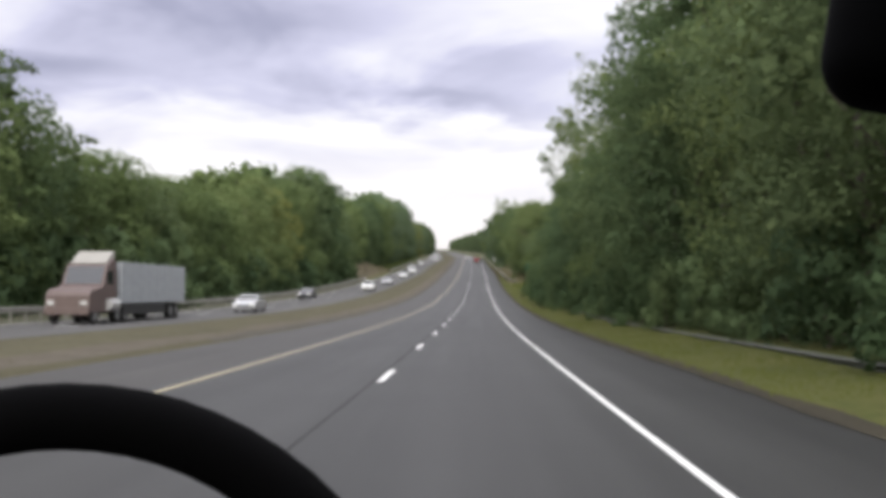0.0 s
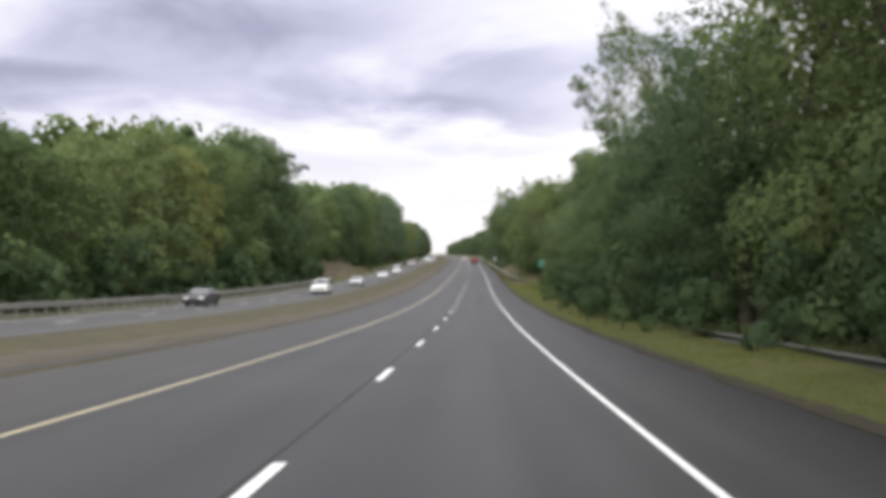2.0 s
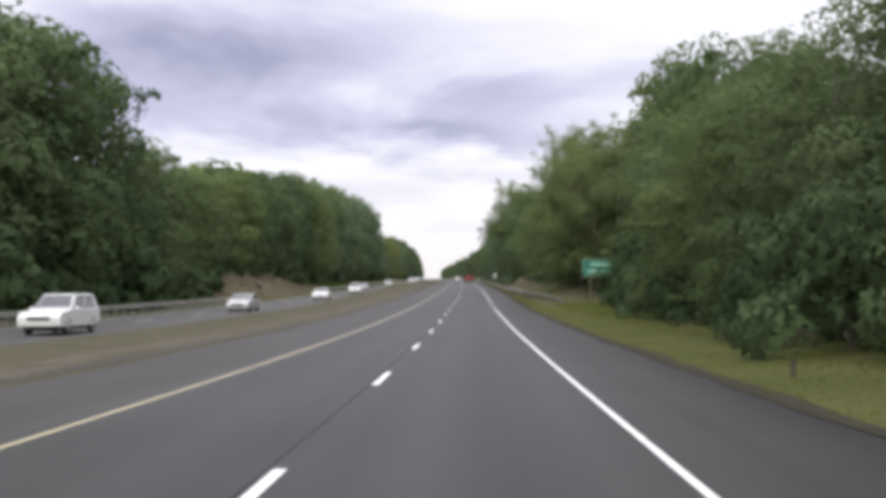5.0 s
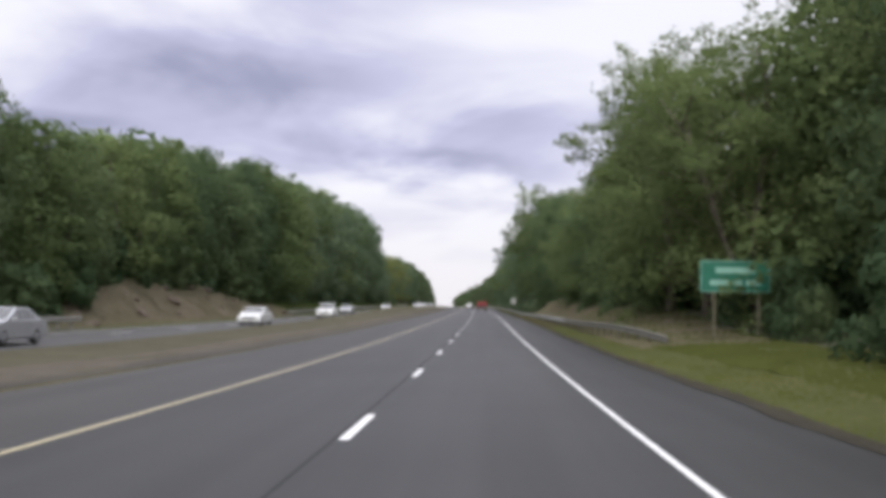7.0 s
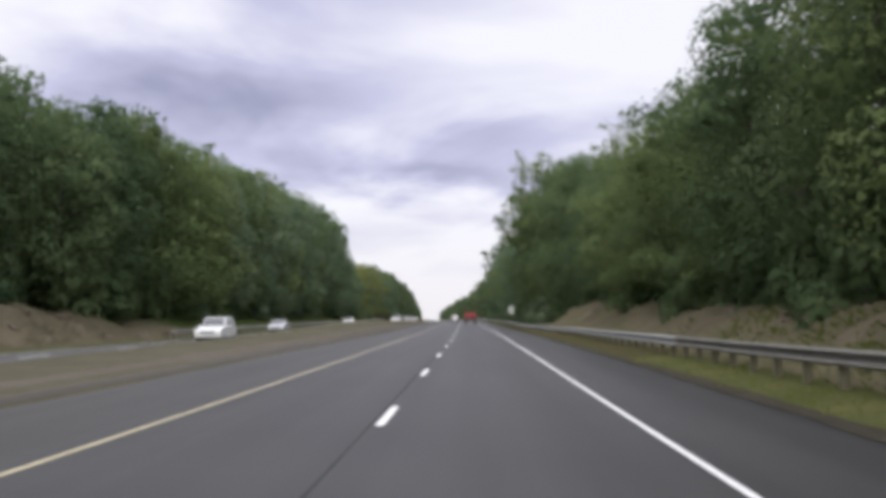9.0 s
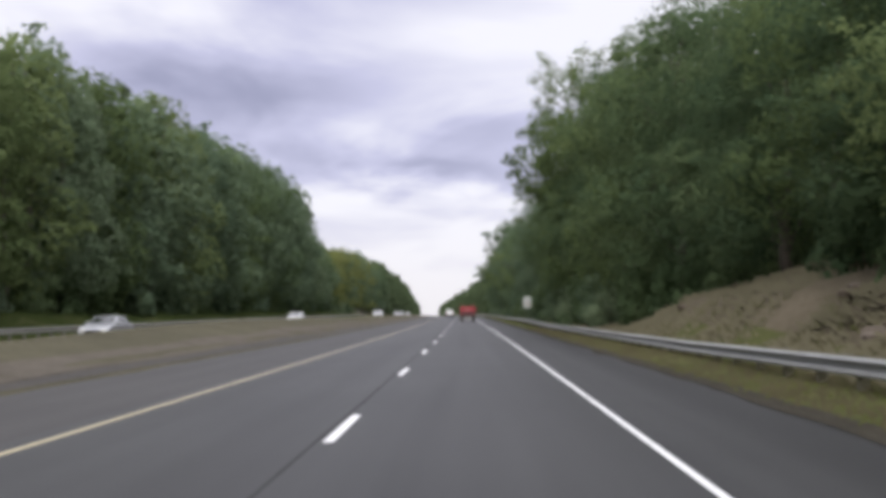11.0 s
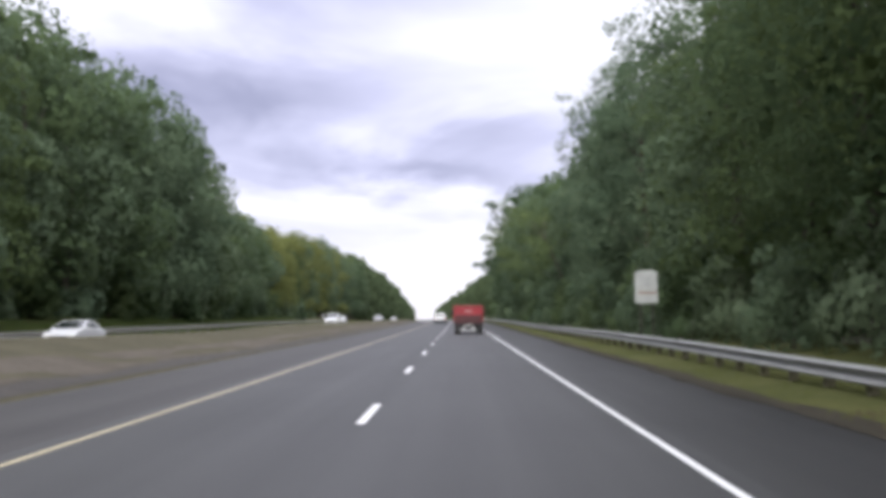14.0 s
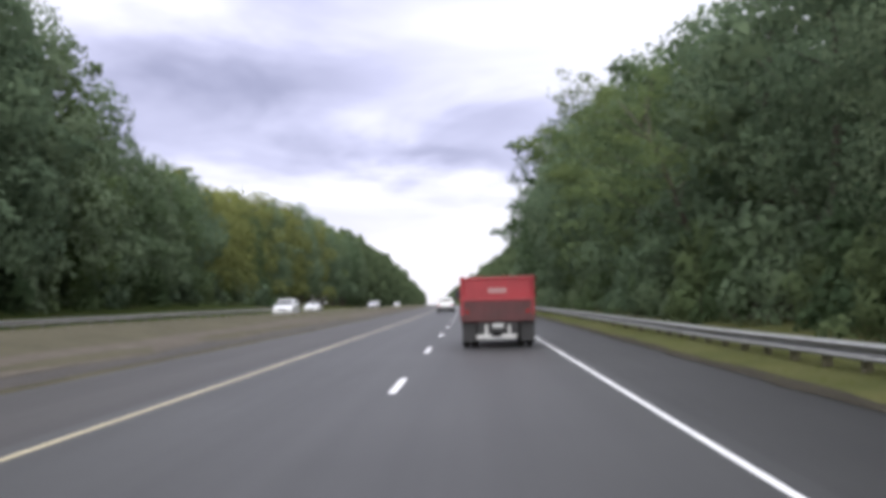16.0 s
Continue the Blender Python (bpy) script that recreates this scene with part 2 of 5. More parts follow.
M_DRYBLADE = leaf_material("dry_grass_blades", (0.058, 0.053, 0.028), (0.085, 0.076, 0.042), (0.118, 0.104, 0.06), 0.3, 0.08)
M_PALEBLADE = leaf_material("straw_grass_blades", (0.09, 0.083, 0.052), (0.135, 0.122, 0.078), (0.185, 0.165, 0.108), 0.3, 0.1)
M_GREENBLADE = leaf_material("fresh_grass_blades", (0.058, 0.08, 0.027), (0.083, 0.108, 0.037), (0.114, 0.138, 0.052), 0.3)
M_LEAF = leaf_material("green_leaves", (0.071, 0.110, 0.059), (0.112, 0.157, 0.076), (0.172, 0.216, 0.105))
M_LEAF_OLIVE = leaf_material("olive_leaves", (0.088, 0.124, 0.055), (0.137, 0.183, 0.076), (0.204, 0.249, 0.108))
M_LEAF_SHRUB = leaf_material("dark_shrub_leaves", (0.0607, 0.0972, 0.05), (0.0945, 0.1377, 0.0675), (0.1418, 0.189, 0.0918))
# haze painted into the leaf colour: paler, bluer green for the woods uphill
M_LEAF_HAZED = leaf_material("hazed_green_leaves", (0.105, 0.152, 0.095), (0.152, 0.205, 0.122), (0.208, 0.26, 0.155))
M_LEAF_YELLOW = leaf_material("yellowing_leaves", (0.15, 0.172, 0.062), (0.215, 0.237, 0.085), (0.28, 0.29, 0.11))
M_LEAF_FAR = leaf_material("far_leaves", (0.071, 0.099, 0.052), (0.112, 0.140, 0.071), (0.172, 0.196, 0.099), 0.0)
M_BARK = material("bark", [(0.3, (0.05, 0.04, 0.032)), (0.7, (0.13, 0.11, 0.09))], scale=3.0, rough=0.95, bump=0.8, bump_scale=14.0, stretch=(1, 1, 0.25))
M_STEEL = material("galvanised_steel", [(0.3, (0.2, 0.205, 0.2)), (0.7, (0.31, 0.315, 0.305))], scale=2.5, rough=0.55, metal=0.1)
M_MARKING = plain("faded_marking", (0.34, 0.2, 0.2), 0.6)
M_OLD_STEEL = material("stained_steel", [(0.3, (0.05, 0.055, 0.045)), (0.7, (0.11, 0.116, 0.1))], scale=2.0, rough=0.7, metal=0.2, fine=0.4)
M_END_STEEL = material("weathered_steel", [(0.3, (0.2, 0.196, 0.178)), (0.7, (0.32, 0.312, 0.285))], scale=2.0, rough=0.65, metal=0.2, fine=0.4)
M_DULL_STEEL = material("dull_end_steel", [(0.3, (0.12, 0.118, 0.104)), (0.7, (0.19, 0.185, 0.165))], scale=2.0, rough=0.75, fine=0.4, spec=0.2)
M_LITTER = material("leaf_litter", [(0.3, (0.016, 0.014, 0.011)), (0.55, (0.03, 0.025, 0.019)), (0.75, (0.055, 0.046, 0.034))], scale=1.2, rough=0.85, bump=0.5, bump_scale=12.0, fine=0.45)
M_RAIL_POST = material("guardrail_post_wood", [(0.3, (0.09, 0.084, 0.055)), (0.7, (0.15, 0.138, 0.095))], scale=6.0, rough=0.9, stretch=(1, 1, 0.2))
M_POST = material("weathered_post_wood", [(0.3, (0.035, 0.034, 0.028)), (0.7, (0.085, 0.08, 0.066))], scale=6.0, rough=0.95, stretch=(1, 1, 0.2), spec=0.1)
M_SIGN_GREEN = plain("sign_green", (0.01, 0.13, 0.085), 0.45)
M_SIGN_WHITE = plain("sign_white", (0.5, 0.52, 0.5), 0.5)
M_SIGN_BAR = plain("sign_letter_white", (0.22, 0.42, 0.35), 0.5)
M_SIGN_GREY = plain("sign_print_grey", (0.46, 0.47, 0.47), 0.6)
M_SIGN_BROWN = plain("sign_print_brown", (0.32, 0.2, 0.15), 0.6)
M_RED = material("worn_red_paint", [(0.3, (0.17, 0.012, 0.018)), (0.6, (0.28, 0.016, 0.026))], scale=1.6, rough=0.45, fine=0.35)
M_RED_DIRTY = material("dirty_red_paint", [(0.3, (0.04, 0.018, 0.018)), (0.62, (0.085, 0.022, 0.025))], scale=1.4, rough=0.65, fine=0.35)
M_DARK = plain("dark_underbody", (0.018, 0.018, 0.02), 0.7)
M_RUBBER = plain("tyre_rubber", (0.02, 0.02, 0.021), 0.85)
M_RIM = plain("wheel_steel", (0.3, 0.3, 0.31), 0.45, 0.6)
M_CHROME = plain("bright_bumper", (0.45, 0.45, 0.45), 0.4, 0.2)
M_GLASS = plain("dark_window_glass", (0.02, 0.023, 0.027), 0.08, 0.0, 0.9)
M_LAMP_RED = plain("tail_lamp_red", (0.3, 0.01, 0.01), 0.25)
M_LAMP_CLEAR = plain("headlamp_lens", (0.8, 0.8, 0.78), 0.15)
M_WHITE = plain("white_car_paint", (0.6, 0.61, 0.61), 0.3)
M_SILVER = plain("silver_car_paint", (0.42, 0.43, 0.45), 0.3, 0.4)
M_DARKCAR = plain("dark_car_paint", (0.03, 0.032, 0.038), 0.3)
M_TRAILER = plain("grey_trailer_side", (0.31, 0.33, 0.35), 0.6)
M_CAB = plain("dusty_brown_cab_paint", (0.1, 0.07, 0.065), 0.55)
M_FAIRING = plain("beige_grey_fairing", (0.26, 0.25, 0.23), 0.6)
M_BLACK = plain("black_vinyl", (0.003, 0.003, 0.0034), 0.8, 0.0, 0.03)
M_GREY_TRIM = plain("grey_dashboard", (0.05, 0.052, 0.055), 0.7)
M_ROCK = material("weathered_rock", [(0.3, (0.065, 0.052, 0.038)), (0.55, (0.12, 0.095, 0.072)), (0.75, (0.2, 0.17, 0.14))], scale=0.8, rough=0.92, bump=0.9, bump_scale=3.0, fine=0.4)


# ---- mesh helpers ----
def mesh_of(name, verts, faces, mat, smooth=False):
    me = bpy.data.meshes.new(name)
    me.from_pydata([tuple(v) for v in verts], [], faces)
    me.materials.append(mat)
    if smooth:
        me.polygons.foreach_set("use_smooth", [True] * len(me.polygons))
    me.update()
    return me


def part(name, bm, mat, parent=None, label=""):
    """Link a bmesh, or a mesh, as one object under a thing."""
    if isinstance(bm, bpy.types.Mesh):
        me = bm
    else:
        me = bpy.data.meshes.new(name)
        bm.to_mesh(me)
        bm.free()
        me.materials.append(mat)
    ob = new(name, me)
    if parent is not None:
        ob.parent = parent
    if label:
        ob["label"] = label
    return ob


def box(bm, x0, x1, y0, y1, z0, z1, bevel=0.0):
    made = bmesh.ops.create_cube(bm, size=1.0)["verts"]
    bmesh.ops.transform(bm, matrix=Matrix.LocRotScale(((x0 + x1) / 2, (y0 + y1) / 2, (z0 + z1) / 2), None, (x1 - x0, y1 - y0, z1 - z0)), verts=made)
    if bevel:
        edges = list({e for v in made for e in v.link_edges})
        bmesh.ops.bevel(bm, geom=edges, offset=bevel, segments=2, affect="EDGES", profile=0.6)
    return bm


def cyl(bm, center, axis, r0, r1, length, seg=16):
    m = Vector(axis).to_track_quat("Z", "Y").to_matrix().to_4x4()
    bmesh.ops.create_cone(bm, cap_ends=True, segments=seg, radius1=r0, radius2=r1, depth=length, matrix=Matrix.Translation(center) @ m)
    return bm


def torus(bm, major, minor, m, seg=48, ring=12, a0=0.0, a1=2 * math.pi):
    rows = []
    full = abs(a1 - a0 - 2 * math.pi) < 1e-6
    for i in range(seg if full else seg + 1):
        a = a0 + (a1 - a0) * i / seg
        rows.append([bm.verts.new(m @ Vector(((major + minor * math.cos(2 * math.pi * j / ring)) * math.cos(a), (major + minor * math.cos(2 * math.pi * j / ring)) * math.sin(a), minor * math.sin(2 * math.pi * j / ring)))) for j in range(ring)])
    for i in range(seg):
        p, q = rows[i], rows[(i + 1) % len(rows)]
        for j in range(ring):
            bm.faces.new((p[j], p[(j + 1) % ring], q[(j + 1) % ring], q[j])).smooth = True
    return bm


def prism(bm, outline, x0, x1, bevel=0.0, taper=0.0, taper_from=1e9):
    """A side outline of (y, z) points swept across x; above taper_from the width narrows."""
    def narrow(z):
        return taper * max(0.0, z - taper_from)
    left = [bm.verts.new((x0 + narrow(z), y, z)) for y, z in outline]
    right = [bm.verts.new((x1 - narrow(z), y, z)) for y, z in outline]
    n = len(outline)
    made = [bm.faces.new(left), bm.faces.new(list(reversed(right)))]
    made += [bm.faces.new((left[(i + 1) % n], left[i], right[i], right[(i + 1) % n])) for i in range(n)]
    bmesh.ops.recalc_face_normals(bm, faces=made)
    if bevel:
        bmesh.ops.bevel(bm, geom=list({e for f in made for e in f.edges}), offset=bevel, segments=2, affect="EDGES", profile=0.6)
    return bm


def thing(name, m, label, category, group=""):
    ob = new(name)
    ob.matrix_world = m
    ob.empty_display_size = 0.2
    return tagged(ob, label, category, group)


def ribbon(name, mat, s0, s1, profile, step=6.0, label="", category="", uv=True):
    """A strip of surface along the road: profile(s) gives its (lat, up) points from left to right."""
    verts, faces, uvs = [], [], []
    count = max(1, int(round((s1 - s0) / step)))
    for i in range(count + 1):
        s = s0 + (s1 - s0) * i / count
        pts = profile(s)
        n = len(pts)
        for lat, up in pts:
            verts.append(at(s, lat, up))
            uvs.append((lat, s))
    for i in range(count):
        for k in range(n - 1):
            a = i * n + k
            faces.append((a, a + 1, a + n + 1, a + n))
    me = mesh_of(name, verts, faces, mat)
    if uv:
        layer = me.uv_layers.new(name="UVMap")
        for loop in me.loops:
            layer.data[loop.index].uv = uvs[loop.vertex_index]
    ob = new(name, me)
    return tagged(ob, label, category, "", "structure")


# ---- the lie of the land across the road ----
BERM = [(-60, 0.10), (150, 0.10), (200, 0.15), (240, 0.30), (285, 0.55), (323, 1.15), (361, 1.10), (394, 0.80), (420, 0.95), (470, 0.7), (560, 0.5), (1400, 0.4)]
OPPOSITE = [(-60, 0.1), (200, 0.1), (250, 0.0), (300, -0.1), (400, 0.1), (1400, 0.1)]
LEFT_ROCK = [(-60, 0), (232, 0), (243, 1.6), (254, 3.3), (264, 3.3), (276, 3.0), (292, 1.9), (306, 1.2), (330, 1.15), (560, 1.15), (700, 0.6), (1400, 0.4)]
RIGHT_BANK = [(-60, 0.1), (206, 0.1), (217, 0.2), (227, 0.75), (240, 1.45), (262, 1.55), (280, 1.9), (300, 2.4), (311, 1.7), (322, 0.6), (334, 0.35), (1400, 0.3)]


def rough_noise(s, lat, size, scale):
    return noise.fractal(Vector((s * scale, lat * scale, 3.7)), 0.8, 2.0, 3) * size


def cross_section(s):
    """(lat, up) points of the ground from far left to far right; under the roads it lies below them."""
    berm, opp, rock, bank = table(BERM, s), table(OPPOSITE, s), table(LEFT_ROCK, s), table(RIGHT_BANK, s)
    rail = table([(-60, 0), (222, 0), (240, 1), (300, 1), (345, 0.5), (1400, 0.5)], s)
    pts = [(-900, 6), (-300, 5), (-120, 4), (-60, 2.2 + rock * 0.2), (-42, 1.2 + rock * 0.7), (-36, 0.8 + rock * 0.95), (-32, 0.5 + rock), (-29, 0.3 + rock * 0.8), (-27.2, 0.25 + rock * 0.45), (-26, 0.15 + rock * 0.12), (-24.6, opp + 0.02), (-22.9, opp - 0.02), (-22.6, opp - 0.15), (-14.8, opp - 0.15), (-14.4, min(opp, berm) + 0.0), (-13.6, berm * 0.9), (-12.5, berm), (-10.5, berm * 0.72), (-8.6, berm * 0.28 + 0.03), (-7.5, 0.02), (-7.3, -0.15), (6.5, -0.15), (6.65, -0.01), (7.6, 0.02 + 0.1 * rail), (8.3, 0.05 + 0.17 * rail), (8.8, 0.08 + bank * 0.06 + 0.14 * rail), (9.8, 0.12 + bank * 0.4), (10.8, 0.15 + bank * 0.8), (12.2, 0.2 + bank), (14, 0.3 + bank * 1.05), (18, 0.6 + bank), (30, 1.5 + bank * 0.6), (60, 3), (120, 4.5), (300, 5), (900, 6)]
    out = []
    for lat, up in pts:
        wild = 0.0
        if lat < -25.5 or lat > 9.5:
            wild = rough_noise(s, lat, 0.18 + 0.28 * (rock if lat < 0 else bank * 0.5), 0.23)
        elif -14 < lat < -8 or 7 < lat < 9.5:
            wild = rough_noise(s, lat, 0.05, 0.4)
        out.append((lat, up + wild))
    return out

# ---- ground, roads and markings ----
FAR = 2600.0


def build_ground():
    stations, s = [], -620.0
    while s < FAR:
        stations.append(s)
        s += 40.0 if s < -60 else 4.0 if s < 560 else 20.0 if s < 1000 else 100.0
    verts, faces = [], []
    for s in stations:
        pts = cross_section(s)
        n = len(pts)
        # far to the sides the section follows a smoothed road level
        for lat, up in pts:
            p = at(s, max(-60, min(60, lat)), up)
            if abs(lat) > 60:
                p.x += lat - max(-60, min(60, lat))
            verts.append(p)
    for i in range(len(stations) - 1):
        for k in range(n - 1):
            a = i * n + k
            faces.append((a, a + 1, a + n + 1, a + n))
    me = mesh_of("ground", verts, faces, M_GROUND, smooth=True)
    for m in (M_GRASS, M_MEDIAN, M_BANK):
        me.materials.append(m)
    lats = [(a + b) / 2 for (a, _), (b, _) in zip(cross_section(0), cross_section(0)[1:])]
    for i, poly in enumerate(me.polygons):
        s, lat = stations[i // (n - 1)], lats[i % (n - 1)]
        if -15 < lat < -7:
            poly.material_index = 2
        elif 6 < lat < 9.6:
            poly.material_index = 1
        elif 9.6 <= lat < 16 and 205 < s < 315:
            poly.material_index = 3
        elif -40 < lat < -24 and 228 < s < 312:
            poly.material_index = 3
        elif s > 230 and (-31 if s > 312 else -27) < lat < -23:
            poly.material_index = 1
        elif 9.6 <= lat < 13:
            poly.material_index = 1
    return tagged(new("ground", me), "forest soil with grass verges and a dry tan grass median", "ground", "", "structure")


build_ground()
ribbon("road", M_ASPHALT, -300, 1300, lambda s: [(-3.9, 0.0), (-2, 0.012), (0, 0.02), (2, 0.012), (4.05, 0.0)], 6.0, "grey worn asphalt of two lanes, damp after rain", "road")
ribbon("road_shoulder", M_SHOULDER, -300, 1300, lambda s: [(4.05, 0.0), (5.4, -0.02), (6.55 + rough_noise(s, 1, 0.12, 0.3), -0.03), (6.75 + rough_noise(s, 1, 0.12, 0.3), -0.16)], 3.0, "dark asphalt shoulder beside the white edge line", "road shoulder")
ribbon("road_shoulder", M_LEFT_SHOULDER, -300, 1300, lambda s: [(-7.55 + rough_noise(s, 2, 0.15, 0.3), -0.16), (-7.4 + rough_noise(s, 2, 0.15, 0.3), -0.03), (-5.5, -0.015), (-3.9, 0.0)], 3.0, "grey asphalt shoulder beside the yellow line", "road shoulder")
ribbon("opposite_road", M_OPPOSITE, -300, 1300, lambda s: [(lat, table(OPPOSITE, s) + up) for lat, up in ((-22.75, -0.12), (-22.6, 0.0), (-18.5, 0.03), (-14.7, 0.0), (-14.55, -0.12))], 6.0, "paler grey asphalt carriageway across the median", "road")

# solid lines
ribbon("edge_line", M_WHITE_LINE, -300, 900, lambda s: [(3.694, 0.007), (3.79, 0.006)], 4.0, "white painted edge line on the asphalt", "road marking")
ribbon("yellow_line", M_YELLOW_LINE, -300, 900, lambda s: [(-3.54, 0.008), (-3.436, 0.009)], 4.0, "worn yellow painted line beside the median shoulder", "road marking")
ribbon("edge_line", M_WHITE_LINE, -300, 700, lambda s: [(-22.1, table(OPPOSITE, s) + 0.012), (-21.97, table(OPPOSITE, s) + 0.012)], 6.0, "white painted edge line of the opposite carriageway", "road marking")


ribbon("lane_joint", M_SEAM, -60, 330, lambda s: [(-0.16 + rough_noise(s, 5, 0.03, 0.2), 0.0215), (-0.11 + rough_noise(s, 6, 0.03, 0.2), 0.0215)], 3.0, "dark tarred joint between the two lanes", "road marking")


def build_dashes():
    """Broken lane line: 3.05 m of paint every 12.19 m, each stroke its own piece."""
    bm = bmesh.new()
    box(bm, -0.065, 0.065, -1.52, 1.52, -0.002, 0.005)
    first = tagged(part("lane_dash", bm, M_WHITE_LINE), "white painted dash of the broken lane line", "road marking", "broken lane line", "structure")
    first.matrix_world = stand(-60.95, 0, 0.02)
    for k in range(-4, 70):
        copy_thing(first, stand(k * 12.19, 0, 0.02))
    other = copy_thing(first, stand(-20, -18.4, table(OPPOSITE, -20) + 0.032))
    tagged(other, "white painted dash on the opposite carriageway", "road marking", "broken line of the opposite road", "structure")
    for k in range(40):
        copy_thing(other, stand(-8 + k * 12.19, -18.4, table(OPPOSITE, -8 + k * 12.19) + 0.032))


build_dashes()


# ---- guardrails ----
def guardrail(s0, s1, lat, up, label, turned=False, every=3.81, wood=False, steel=M_STEEL):
    """W-beam rail on posts: each beam length, each post is a piece."""
    base = at(s0, lat, up(s0))
    rail = thing("guardrail", pose(base.x, base.y, base.z), label, "guardrail", "guardrails")
    inv = rail.matrix_world.inverted()
    side = -1 if lat > 0 else 1
    prof = [(0.0, 0.43), (0.05, 0.442), (0.1, 0.475), (0.1, 0.495), (0.0, 0.55), (0.0, 0.64), (0.1, 0.685), (0.1, 0.705), (0.05, 0.74), (0.0, 0.752)]
    s = s0
    while s < s1 - 0.1:
        e = min(s + every, s1)
        verts, faces = [], []
        for i in range(3):
            q = s + (e - s) * i / 2
            drop = flare = 0.0
            if turned and q < s0 + 24:
                k = (s0 + 24 - q) / 24
                drop, flare = -0.34 * k ** 5, 1.9 * k ** 2
            for thick in (0, 0.006):
                for x, z in prof:
                    verts.append(inv @ at(q, lat + side * (x - thick) * 1.0 + flare, up(q) + z + drop))
        n = len(prof)
        for i in range(2):
            for k in range(n - 1):
                a = i * 2 * n + k
                faces.append((a, a + 1, a + 2 * n + 1, a + 2 * n))
                b = a + n
                faces.append((b, b + 2 * n, b + 2 * n + 1, b + 1))
        part("beam", mesh_of("beam", verts, faces, M_DULL_STEEL if turned and s < s0 + 34 else steel), None, rail)
        s = e
    bm = bmesh.new()
    if wood:
        box(bm, -0.08, 0.08, -0.08, 0.08, -0.4, 0.72, 0.01)
    else:
        box(bm, -0.05, 0.05, -0.075, 0.075, -0.4, 0.72, 0.006)
        box(bm, side * 0.05 - 0.05, side * 0.05 + 0.05, -0.05, 0.05, 0.5, 0.7)
    me = bpy.data.meshes.new("post")
    bm.to_mesh(me)
    bm.free()
    me.materials.append(M_RAIL_POST if wood else steel)
    s = s0 + (3 if turned else 0.2)
    while s < s1:
        p = part("post", me, None, rail)
        p.matrix_local = inv @ stand(s, lat - side * 0.1 + (1.9 * max(0.0, (s0 + 24 - s) / 24) ** 2 if turned else 0.0), up(s) - (0.34 * max(0.0, (s0 + 24 - s) / 24) ** 5 if turned else 0.0))
        s += 1.905 * (1 if s < 420 else 2)
    return rail


guardrail(214, 600, 8.0, lambda s: table([(214, 0.14), (224, 0.2), (248, 0.1), (270, 0.02), (282, 0.0), (296, -0.12), (318, -0.17), (341, -0.22), (366, -0.08), (382, -0.07), (401, -0.11), (412, -0.17), (900, -0.17)], s), "galvanised steel guardrail on posts beside the grass verge", True, wood=True)
guardrail(2, 108, 9.9, lambda s: table([(2, -0.4), (60, -0.44), (84, -0.4), (98, -0.48), (108, -0.75)], s), "dull stained guardrail half sunk in grass before the shrubs", steel=M_OLD_STEEL)
guardrail(0, 232, -24.2, lambda s: table(OPPOSITE, s) + 0.05, "weathered steel guardrail along the opposite carriageway", steel=M_END_STEEL)
guardrail(300, 540, -24.2, lambda s: table(OPPOSITE, s) + 0.05, "weathered steel guardrail below the wooded slope", steel=M_END_STEEL)


def guide_posts():
    bm = bmesh.new()
    cyl(bm, (0, 0, -0.06), (0, 0, 1), 0.055, 0.05, 0.84, 10)
    first = tagged(part("guide_post", bm, M_POST), "short dark wooden post in the grass verge", "post", "posts in the verge")
    first.matrix_world = stand(95, 7.9, 0.02)
    for k in range(1, 10):
        copy_thing(first, stand(95 + k * 5.6, 7.8 + 0.15 * math.sin(k * 2.3), 0.02 - 0.05 * (k % 3)))


guide_posts()


# ---- road signs ----
def destination_sign():
    sign = thing("road_sign", stand(217, 13.6, 0.6), "green destination sign with white border on two posts", "road sign")
    bm = bmesh.new()
    box(bm, -1.65, 1.65, -0.008, 0.008, 2.02, 3.52, 0.004)
    part("panel", bm, M_SIGN_GREEN, sign)
    bm = bmesh.new()
    for x0, x1, z0, z1 in ((-1.63, 1.63, 3.46, 3.5), (-1.63, 1.63, 2.04, 2.08), (-1.63, -1.59, 2.08, 3.46), (1.59, 1.63, 2.08, 3.46)):
        box(bm, x0, x1, -0.014, -0.009, z0, z1)
    part("border", bm, M_SIGN_BAR, sign, "white painted border")
    for x0, x1, z0, z1 in ((-0.92, 0.92, 2.92, 3.2), (-1.2, -0.3, 2.34, 2.6), (-0.1, 0.3, 2.34, 2.6), (0.5, 1.2, 2.34, 2.6)):
        bm = bmesh.new()
        box(bm, x0, x1, -0.014, -0.009, z0, z1)
        part("lettering", bm, M_SIGN_BAR, sign, "pale line of writing")
    for x in (-1.0, 1.1):
        bm = bmesh.new()
        box(bm, x - 0.06, x + 0.06, 0.012, 0.13, -0.9, 3.44, 0.008)
        part("post", bm, M_RAIL_POST, sign)


